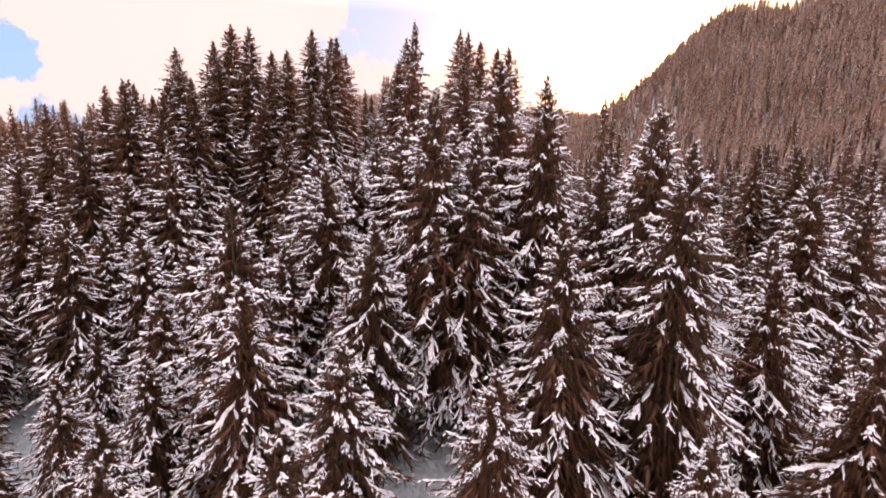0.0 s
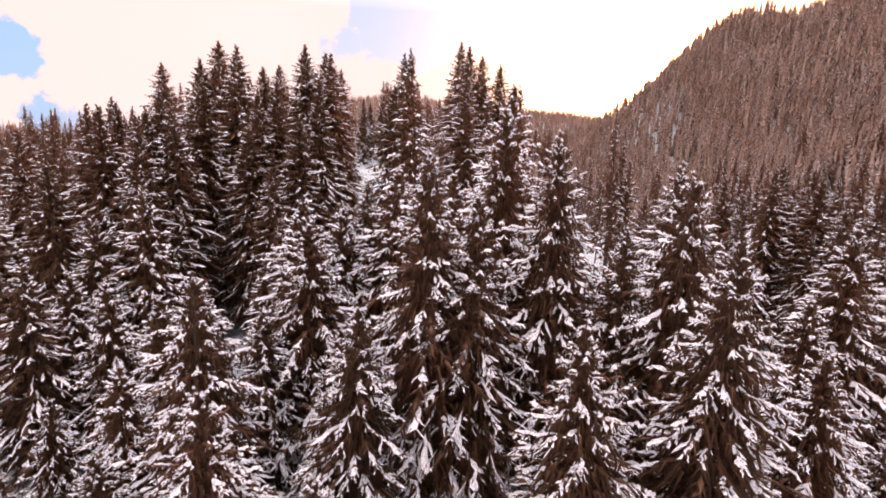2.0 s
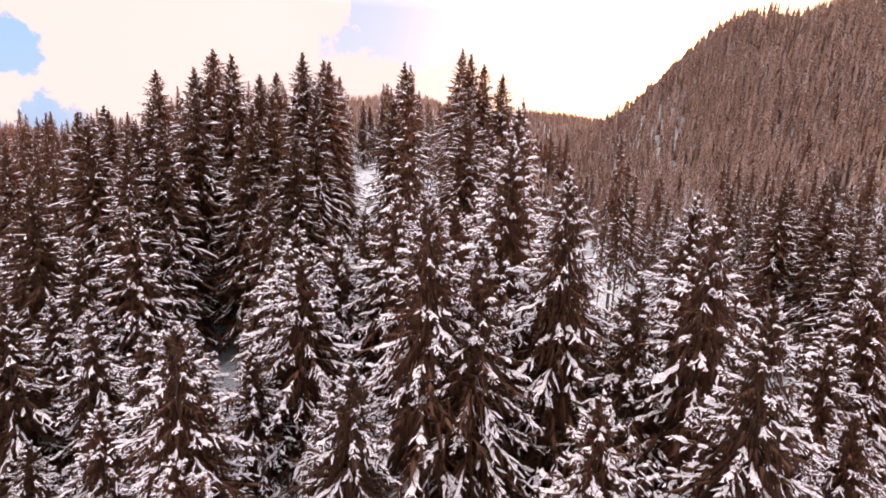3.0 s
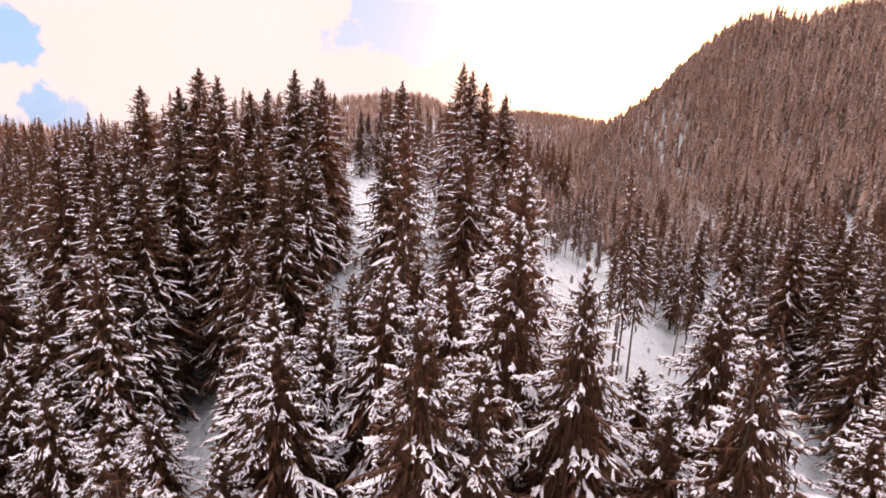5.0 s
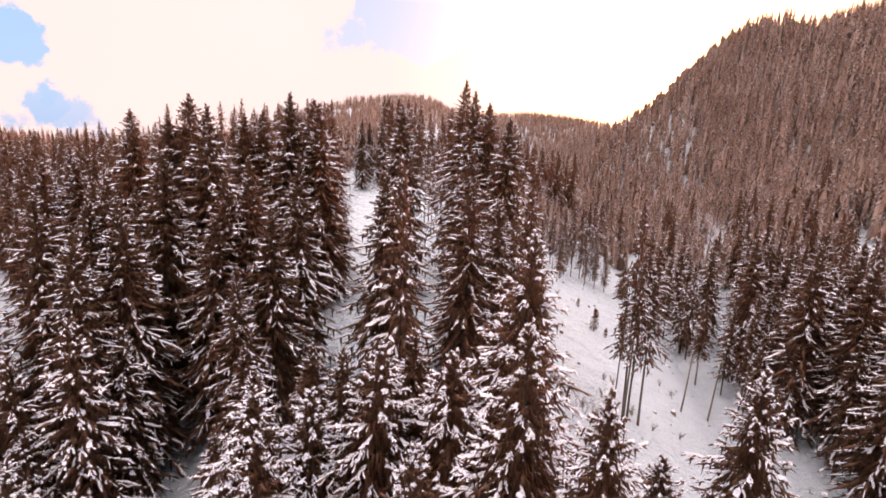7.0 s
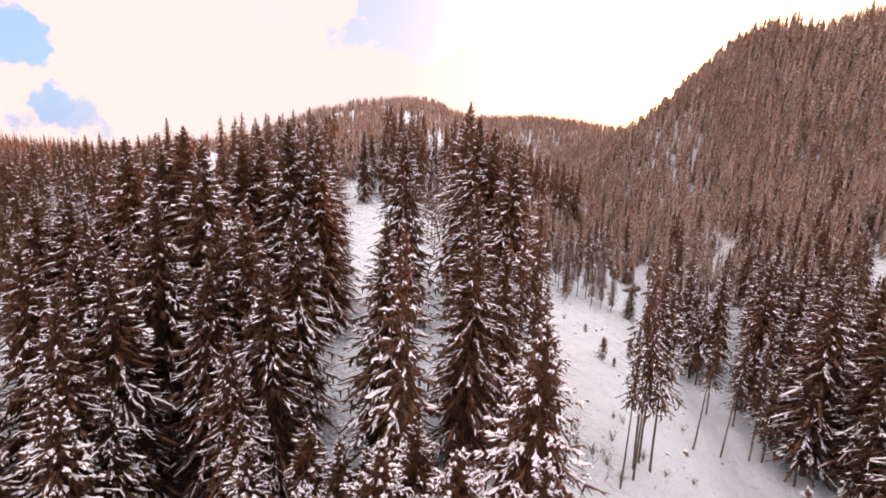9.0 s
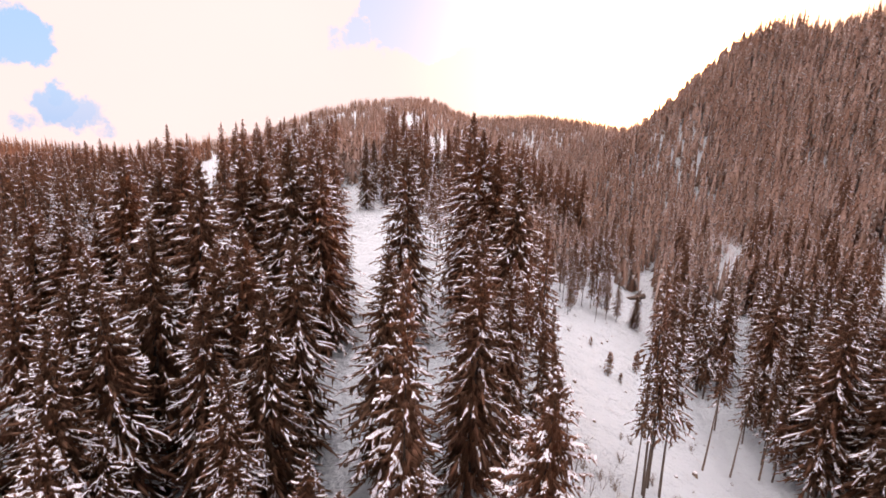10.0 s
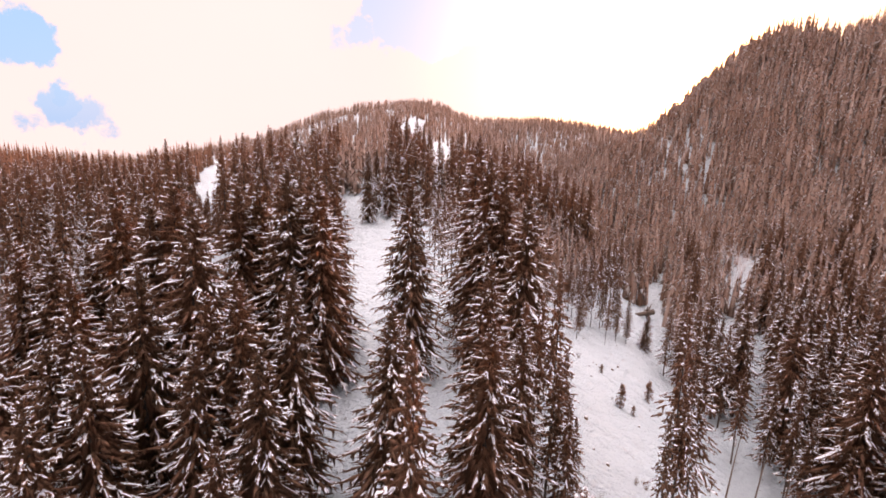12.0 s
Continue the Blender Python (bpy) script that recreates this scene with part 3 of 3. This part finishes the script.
for row in EDGE_TREES + HEAD_TREES:
    if off_slides(*row[:2]):
        spruce(*row, "edge", "small slim spruce with a bare lower trunk at the forest edge", "forest edge spruces")
BACK = [(-25.6, 172, 36.0), (-25.5, 186, 35.7), (-20.6, 180, 36.7), (-37.5, 175, 38.6), (-40.3, 170, 40.8), (-42.1, 165, 39.2), (-38.0, 150, 36.0), (-33.0, 140, 35.0), (-41.0, 143, 36.0), (-76.0, 160, 37.6), (-70.0, 167, 36.8), (-82.5, 172, 35.0), (-63.0, 163, 38.6), (-56.0, 160, 39.8), (-67.0, 180, 37.0), (-50.0, 172, 39.6), (-90, 182, 31.5), (-73, 150, 34.0)]
for row in BACK:
    if off_slides(*row[:2]):
        spruce(*row, "tall" if row[0] > -30 else "wood", TALL_LABEL, "spruces at the head of the lane")


PATCHES = [(-35.5, 424, 9, 60), (-11.5, 300, 8, 84), (-22, 370, 6, 18), (3, 596, 17, 16), (-80, 588, 13, 13), (-98, 532, 4, 20), (-111, 528, 3.5, 16), (-62, 500, 3, 26), (2, 372, 5, 18), (-86, 556, 4, 14), (-72, 540, 3, 18), (60, 470, 4, 8)]


def off_patches(x, y):
    """True outside the open snow patches of the mountain."""
    ok = np.full(np.shape(x), True)
    for px, py, rx, ry in PATCHES:
        ok = ok & (((x - px) / rx) ** 2 + ((y - py) / ry) ** 2 > 1)
    return ok


EDGE_Y, EDGE_X = [48, 64, 72, 77, 81, 105, 120, 129], [38, 43, 48, 47, 45, 45.5, 42, 36]


def open_ground(x, y):
    """True on the bare snow: the lane, the wide clearing and the gap between the stands."""
    u = x - float(lane_x(y))
    if 48 < y < 172 and -4.5 < u < 3.6 + max(0.0, 0.09 * (y - 90)):
        return True
    if 48 < y < 128 and 10.5 + 0.17 * (y - 62) < x < float(np.interp(y, EDGE_Y, EDGE_X)):
        return True
    if 120 < y < 168 and 21.0 + 0.72 * (y - 127) < x < 45.0 + 0.2 * (y - 120):
        return True
    return 62 < y < 122 and -3.0 < x < 12


dice = random.Random(7)


def scatter(count, box, gap, size, kind, label, group, keep):
    made = tries = 0
    while made < count and tries < count * 40:
        tries += 1
        x, y = dice.uniform(box[0], box[1]), dice.uniform(box[2], box[3])
        if open_ground(x, y) or not off_slides(x, y) or not keep(x, y) or any((x - a) ** 2 + (y - b) ** 2 < gap * gap for a, b in TREES):
            continue
        spruce(x, y, float(land(x, y)) + dice.uniform(*size), kind, label, group, None, dice)
        made += 1


def scatter_wood(count, box, gap, size, keep, label, young=False):
    """The same, for the trees farther off, joined into one wood; young growth may stand on the slides."""
    made, tries, parts = 0, 0, ([], [], [])
    while made < count and tries < count * 40:
        tries += 1
        x, y = dice.uniform(box[0], box[1]), dice.uniform(box[2], box[3])
        if open_ground(x, y) or not (young or off_slides(x, y)) or not off_patches(x, y) or not keep(x, y) or any((x - a) ** 2 + (y - b) ** 2 < gap * gap for a, b in TREES):
            continue
        H, *shapes = RAW["wood"][dice.randrange(3)]
        s, a, foot = dice.uniform(*size) / H, dice.uniform(0, 6.28), float(land(x, y))
        turn = np.array([[math.cos(a), -math.sin(a), 0], [math.sin(a), math.cos(a), 0], [0, 0, 1]]) * s
        for k, (v, f) in enumerate(shapes):
            parts[k].append((v @ turn.T + np.array([x, y, foot]), f))
        TREES.append((x, y))
        made += 1
    root = new("spruce_wood")
    for name, shapes, mat in zip(("trunks", "crowns", "snow_load"), parts, (BARK, NEEDLES, BRANCH_SNOW)):
        piece = new(name, mesh_from(name, *joined(shapes), mat))
        piece.parent = root
        tagged(piece, kind="stuff")
    return tagged(root, label, "forest", kind="stuff")


def west(x, y):
    return x < float(lane_x(y)) - 6


scatter(15, (-75, -14, 50, 80), 4.2, (20, 27), "tall", TALL_LABEL, "tall spruce stand", lambda x, y: west(x, y) and x < -10 - 0.35 * (y - 50))
scatter_wood(80, (-120, -30, 80, 190), 4.2, (18, 24), west, "dense spruce forest behind the tall western stand")
scatter_wood(130, (-75, 40, 176, 250), 4.6, (20, 28), lambda x, y: x > float(lane_x(y)) + 8 or x < float(lane_x(y)) - 12, "tall spruce wood above the head of the lane")
scatter_wood(110, (-190, -66, 145, 240), 5.0, (16, 23), lambda x, y: x < -0.42 * y, "dense dark snow-flecked spruce forest on the western slope")
for low, high, size in ((152, 186, (9, 13)), (186, 216, (5, 7))):
    scatter_wood(18, (-100, -60, low, high), 2.4, size, lambda x, y: not off_slides(x, y) and x > -0.52 * y, "young spruces on the western slope", True)
scatter(30, (33, 62, 52, 92), 3.6, (17, 22), "mid", MID_LABEL, "dense spruce forest", lambda x, y: True)
scatter(42, (39.5, 66, 66, 130), 2.9, (16, 21), "mid", MID_LABEL, "dense spruce forest", lambda x, y: True)
scatter_wood(34, (47, 96, 84, 135), 3.9, (15, 20), lambda x, y: True, "spruce forest on the bank of the gully")
scatter_wood(50, (44, 125, 60, 190), 3.8, (15, 22), lambda x, y: x > 48, "spruce forest at the foot of the steep hillside")
scatter(16, (-10, 32, 108, 165), 4.5, (14, 18), "pole", "slim spruce with a long bare trunk beside the clearing", "slim spruces", lambda x, y: y > 122)
scatter(18, (-62, -26, 26, 56), 3.6, (13, 18), "near", NEAR_LABEL, "young spruces", lambda x, y: True)
scatter(24, (-24, 36, 13, 46), 2.9, (10, 15.5), "close", NEAR_LABEL, "young spruces", lambda x, y: abs(x) > 2.5 or y > 15)


def far_tree_bodies(k, x, y, z, h, frost, levels):
    """Needles and snow of many distant spruces at once: slim dark spires with flecks of snow on the bough ends."""
    n = len(x)
    foot = np.stack([x, y, z], -1)
    slim = k.uniform(0.75, 1.2, n)
    P0, P1, W, S0, S1, SW = [foot + np.array([0, 0, 0.06]) * h[:, None]], [foot + np.array([0, 0, 1.0]) * h[:, None]], [0.085 * h * slim], [], [], []
    for j in range(levels):
        rel = 0.10 + 0.80 * j / levels + k.uniform(-0.04, 0.04, n)
        a = j * 2.4 + k.uniform(0, 6.28, n)
        r = slim * (0.125 * h * (1 - np.exp(-(1 - rel) / 0.32))) + 0.12
        d = np.stack([np.cos(a), np.sin(a), -1.0 * np.ones(n)], -1)
        o = foot + np.stack([0 * h, 0 * h, rel * h + 0.30], -1)
        P0.append(o); P1.append(o + d * r[:, None] * 1.15); W.append(0.34 * r)
        if j / levels < frost or j % 3 == 0:
            lift, some = np.array([0, 0, 0.20]), k.uniform(0.5, 1.3, n)
            S0.append(o + d * (r * 0.45)[:, None] + lift); S1.append(o + d * (r * 1.22)[:, None] + lift); SW.append(0.26 * r * some)
    W, SW = np.concatenate(W), np.concatenate(SW)
    return cones(np.concatenate(P0), np.concatenate(P1), W, W * 0.8), cones(np.concatenate(S0), np.concatenate(S1), SW, SW * 0.5)


def far_woods(seed, count, box, size, keep, label, frost=0.5, needles=DUSTED_LIT, levels=10):
    """One wood of small distant trees, with the needles and the snow as its parts."""
    k = np.random.RandomState(seed)
    x, y = k.uniform(box[0], box[1], count * 3), k.uniform(box[2], box[3], count * 3)
    ok = keep(x, y) & off_slides(x, y) & (k.uniform(0, 1, count * 3) < 0.85 + 0.15 * (waves(x, y, 60, seed + 50) > -0.2))
    x, y = x[ok][:count], y[ok][:count]
    h = k.uniform(size[0], size[1], len(x)) * (0.9 + 0.25 * waves(x, y, 45, seed + 9))
    needle, snowy = far_tree_bodies(k, x, y, land(x, y) - 0.3, h, frost, levels)
    root = new("spruce_wood")
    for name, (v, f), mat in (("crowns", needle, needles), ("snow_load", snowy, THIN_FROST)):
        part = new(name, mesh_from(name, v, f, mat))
        part.parent = root
        tagged(part, kind="stuff")
    return tagged(root, label, "forest", kind="stuff")


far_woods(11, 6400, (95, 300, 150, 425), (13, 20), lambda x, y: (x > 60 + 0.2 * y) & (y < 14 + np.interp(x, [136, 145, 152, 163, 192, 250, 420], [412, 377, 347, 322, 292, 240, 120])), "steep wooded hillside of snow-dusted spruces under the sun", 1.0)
far_woods(18, 5000, (140, 300, 190, 380), (17, 22), lambda x, y: (np.abs(y - np.interp(x, [136, 145, 152, 163, 192, 250, 420], [412, 377, 347, 322, 292, 240, 120])) < 3.5) & (np.sin(x * 5.1 + y * 2.3) > 0.70), "tall spruces standing free along the hill's crest")
far_woods(12, 3600, (35, 170, 130, 420), (10, 17), lambda x, y: (x > np.where(y < 150, 50.0, 30.0 + 0.08 * y)) & (x < 70 + 0.22 * y) & ((y > 168) | (x > 46.0 + 0.2 * (y - 120))), "snow-dusted spruce wood in the gully behind the clearing", 1.0)
far_woods(13, 2300, (-320, -32, 150, 345), (12, 17), lambda x, y: (x < -48 - 0.1 * (y - 150)) & ((y > 235) | (x < -185) | (x > -0.42 * y)), "dense dark spruce forest on the far western slope", 0.5, NEEDLES, 7)


def above_clearing(x, y):
    return (x > np.maximum(5.0, -20 + 0.19 * y)) & ((x < 20.0 + 0.72 * (y - 137)) | (x > 46.5 + 0.2 * (y - 120)))


far_woods(14, 6600, (-225, 150, 300, 660), (8, 12), lambda x, y: off_patches(x, y) & ((y > 380) | ((x > -90) & (x < 62))), "distant wooded mountain with open snow patches", 0.5, DUSTED_LIT, 6)
far_woods(17, 1300, (5, 150, 385, 560), (9, 13), lambda x, y: off_patches(x, y) & (y > 300 + 0.6 * x), "distant spruce wood on the low saddle under the sun", 0.5, DUSTED_LIT, 6)
far_woods(16, 300, (2, 50, 129, 188), (11, 16), above_clearing, "spruce wood on the slope above the clearing", 1.0)
far_woods(15, 620, (-60, 62, 215, 300), (13, 19), off_patches, "spruce wood above the head of the lane")


# ---- small things on the snow ----
def frond(k, start, way, length, width, depth, out):
    """A bare, forking branch as tapered bodies."""
    way = way / np.linalg.norm(way)
    end = start + way * length
    out.append((start, end, width))
    if depth == 0:
        return
    for i in range(k.randint(3, 5)):
        s = k.uniform(0.3, 1.0)
        turn = way + k.normal(0, 0.45, 3) + np.array([0, 0, 0.12])
        frond(k, start + way * length * s, turn, length * k.uniform(0.4, 0.65), width * 0.55, depth - 1, out)


def bare_plant(seed, height, stems, depth, thick, material_used, name):
    k = np.random.RandomState(seed)
    out = []
    for i in range(stems):
        lean = np.array([k.normal(0, 0.28), k.normal(0, 0.28), 1.0]) if stems > 1 else np.array([0.03, 0.02, 1.0])
        frond(k, np.array([k.normal(0, 0.1), k.normal(0, 0.1), -0.3]), lean, height * k.uniform(0.5, 0.75), thick, depth, out)
    a, b, w = (np.array(v) for v in zip(*out))
    return mesh_from(name, *spindles(a, b, np.maximum(w, 0.012), np.maximum(w, 0.012), 4, 0.15), material_used)


def stump_meshes(seed):
    k = np.random.RandomState(seed)
    n, rings = 10, [(-0.4, 0.52), (0.05, 0.46), (0.3, 0.36), (0.55, 0.34), (0.58, 0.2)]
    wob = k.uniform(0.8, 1.2, n)
    v = [(r * wob[j] * math.cos(6.283 * j / n), r * wob[j] * math.sin(6.283 * j / n), z + (0.08 * k.normal() if z > 0.4 else 0)) for z, r in rings for j in range(n)]
    f = [(i * n + j, i * n + (j + 1) % n, (i + 1) * n + (j + 1) % n, (i + 1) * n + j) for i in range(len(rings) - 1) for j in range(n)]
    c = [(0.30 * q * wob[j] * math.cos(6.283 * j / n), 0.30 * q * wob[j] * math.sin(6.283 * j / n), z) for q, z in ((1.1, 0.56), (1.0, 0.66), (0.6, 0.76), (0.05, 0.79)) for j in range(n)]
    g = [(i * n + j, i * n + (j + 1) % n, (i + 1) * n + (j + 1) % n, (i + 1) * n + j) for i in range(3) for j in range(n)]
    return mesh_from("stump_wood", v, f, DEAD_WOOD, True), mesh_from("snow_cap", c, g, BRANCH_SNOW, True)


def on_land(x, y, turn=0.0, size=1.0, sink=0.0):
    return Matrix.Translation((x, y, float(land(x, y)) - sink)) @ pose(0, 0, 0, 0, 0, turn) @ Matrix.Diagonal((size, size, size, 1))


WOOD_MESH, CAP_MESH = stump_meshes(5)
for i, (x, y, size) in enumerate([(29.2, 114.0, 0.55), (16.3, 93.9, 0.5), (23.6, 110.0, 0.22), (24.0, 109.5, 0.2), (24.4, 109.0, 0.22), (31.4, 118.5, 0.3), (26.2, 93.5, 0.35), (16.9, 83.0, 0.3), (13.8, 83.5, 0.35), (30.5, 79.0, 0.8), (27.0, 76.5, 0.45), (-9.6, 65.0, 0.5), (27.4, 111.4, 0.5), (17.5, 89.7, 0.6), (18.1, 80.9, 0.45), (-15.8, 104.0, 0.6), (-17.0, 107.0, 0.5), (-2.6, 95.0, 0.6)]):
    stump = new("tree_stump")
    stump.matrix_basis = on_land(x, y, 47 * i, size)
    new("stump_wood", WOOD_MESH).parent = stump
    new("snow_cap", CAP_MESH).parent = stump
    tagged(stump, "small dark stump with a cap of snow on the open slope", "stump", "stumps on the clearing")

SHRUBS = [bare_plant(40 + i, 1.7, 7, 2, 0.035, DEAD_WOOD, "bare_shrub") for i in range(3)]
for i, (x, y, size) in enumerate([(19.5, 74.3, 1.0), (16.0, 70.0, 1.1), (17.4, 69.0, 1.2), (14.2, 70.6, 1.1), (22.4, 72.2, 1.0), (24.5, 71.0, 0.9), (15.0, 73.5, 0.8), (18.4, 67.4, 1.1), (-3.6, 94.0, 1.2), (-1.2, 93.0, 1.0), (-10.0, 69.8, 0.75), (11.9, 73.8, 1.0), (13.5, 74.3, 0.9), (21.1, 79.5, 0.9), (22.4, 79.2, 1.0), (32.9, 85.5, 0.8), (31.7, 86.8, 0.7), (28.5, 72.5, 0.8), (21.0, 110.0, 0.9), (12.6, 72.0, 1.0)]):
    shrub = new("bare_shrub", SHRUBS[i % 3])
    shrub.matrix_basis = on_land(x, y, 61 * i, size)
    tagged(shrub, "small leafless shrub poking through the snow", "shrub", "shrubs on the clearing")

# low twigs and thin bare saplings on the clearing
TUFTS = [bare_plant(90 + i, 0.9, 9, 1, 0.02, DEAD_WOOD, "twig_tuft") for i in range(3)]
grow = random.Random(12)
for i in range(26):
    y = grow.uniform(66, 126)
    x = grow.uniform(13.5 + 0.17 * (y - 62), float(np.interp(y, EDGE_Y, EDGE_X)) - 3)
    tuft = new("twig_tuft", TUFTS[i % 3])
    tuft.matrix_basis = on_land(x, y, 83 * i, grow.uniform(0.5, 1.1))
    tagged(tuft, "low brown twigs sticking out of the snow", "shrub", "twigs on the clearing")
for x, y in [(-12.0, 72.0), (-10.8, 78.0), (-14.6, 88.0), (-13.0, 80.5), (-18.6, 112.0)]:
    tuft = new("twig_tuft", TUFTS[0])
    tuft.matrix_basis = on_land(x, y, 90 * x, 0.9)
    tagged(tuft, "low brown twigs sticking out of the snowy lane", "shrub", "twigs on the clearing")
THIN = [bare_plant(110 + i, 5.0, 2, 2, 0.035, DEAD_WOOD, "bare_sapling") for i in range(2)]
for i, (x, y, size) in enumerate([(14.0, 67.0, 1.0), (15.6, 68.2, 0.9), (13.2, 69.6, 1.1), (16.4, 66.2, 0.8)]):
    thin = new("bare_sapling", THIN[i % 2])
    thin.matrix_basis = on_land(x, y, 57 * i, size)
    tagged(thin, "thin leafless sapling standing in the snow", "sapling", "bare saplings")

# saplings
for x, y, tall in [(24.6, 97.5, 3.6), (31.9, 105.5, 3.4), (26.3, 96.5, 1.6), (24.2, 107.0, 1.6), (-10.8, 84.0, 2.0)]:
    spruce(x, y, float(land(x, y)) + tall, "sapling", "little open-branched spruce sapling on the open snow slope", "saplings on the clearing", 0)


def dead_pole(x, y, height, lean, turn):
    pole = new("dead_pole")
    v, f = trunk_shape(height, 0.13, int(height * 10))
    trunk = new("trunk", mesh_from("trunk", v, f, DEAD_WOOD, True))
    trunk.parent = pole
    k = np.random.RandomState(int(height * 7))
    z = k.uniform(0.35, 0.95, 16) * height
    a = k.uniform(0, 6.28, 16)
    p0 = np.stack([0 * z, 0 * z, z], -1)
    p1 = p0 + np.stack([np.cos(a), np.sin(a), k.uniform(-0.3, 0.2, 16)], -1) * k.uniform(0.3, 0.9, 16)[:, None]
    twig = new("dry_twigs", mesh_from("dry_twigs", *spindles(p0, p1, np.full(16, 0.025), np.full(16, 0.025), 3, 0.1), DEAD_WOOD))
    twig.parent = pole
    tagged(twig, kind="stuff")
    pole.matrix_basis = on_land(x, y, 0) @ pose(0, 0, 0, 0, lean, turn)
    tagged(pole, "bare dead spruce trunk standing in the snow", "dead tree", "dead trunks")


for row in [(32.8, 81.7, 13.0, 4, 0), (38.2, 84.5, 12.0, 5, 10), (43.0, 86.0, 14.0, 4, 20), (17.0, 124.0, 11.0, 1, 0), (19.5, 126.0, 12.0, -1, 0)]:
    dead_pole(*row)

# uprooted log above the clearing
log = new("fallen_log")
v, f = trunk_shape(8.5, 0.5, 3)
part = new("trunk", mesh_from("trunk", v, f, BARK, True))
part.parent = log
k = np.random.RandomState(8)
a = k.uniform(0, 6.28, 26)
p1 = np.stack([np.cos(a) * k.uniform(0.7, 2.1, 26), np.sin(a) * k.uniform(0.7, 2.1, 26), k.uniform(-1.6, 0.3, 26)], -1)
roots = new("root_plate", mesh_from("root_plate", *spindles(np.zeros((26, 3)), p1, np.full(26, 0.26), np.full(26, 0.26), 4, 0.3), BARK))
roots.parent = log
log.matrix_basis = on_land(50.2, 158.5, 0, 1.25, -1.6) @ pose(0, 0, 0, 0, -97, 12)
tagged(log, "fallen brown tree trunk with its torn-up root plate", "fallen tree")

FROST = bark_material("frosted_twigs", (0.30, 0.27, 0.27), (0.62, 0.60, 0.61))
BARE_TREES = [bare_plant(70 + i, 9.0, 1, 4, 0.10, FROST, "bare_tree") for i in range(3)]
for i, (x, y, size) in enumerate([(44.0, 180.0, 1.0), (48.0, 184.0, 1.1), (53.0, 178.0, 0.9), (57.0, 186.0, 1.1), (40.0, 184.0, 0.9), (60.0, 132.0, 1.0), (64.0, 138.0, 1.1), (68.0, 131.0, 0.9), (66.0, 126.0, 1.0), (57.0, 140.0, 0.9), (72.0, 140.0, 1.0), (30.0, 138.0, 0.8), (74.0, 164.0, 1.5), (77.0, 168.0, 1.5), (80.0, 172.0, 1.5), (83.0, 176.0, 1.5), (79.0, 166.0, 0.9), (84.0, 170.0, 1.5), (88.0, 178.0, 1.5), (76.0, 174.0, 1.5), (86.0, 183.0, 1.0), (90.0, 172.0, 0.9),
                                 (-77.0, 123.0, 1.5), (-82.0, 131.0, 1.5), (-86.0, 138.0, 1.45), (-91.0, 145.0, 1.4), (-96.0, 151.0, 1.3), (-80.0, 120.0, 1.4)]):
    bare = new("bare_tree", BARE_TREES[i % 3])
    bare.matrix_basis = on_land(x, y, 73 * i, size)
    tagged(bare, "leafless young tree with frosted pale twigs among spruces", "tree", "frosted bare trees")
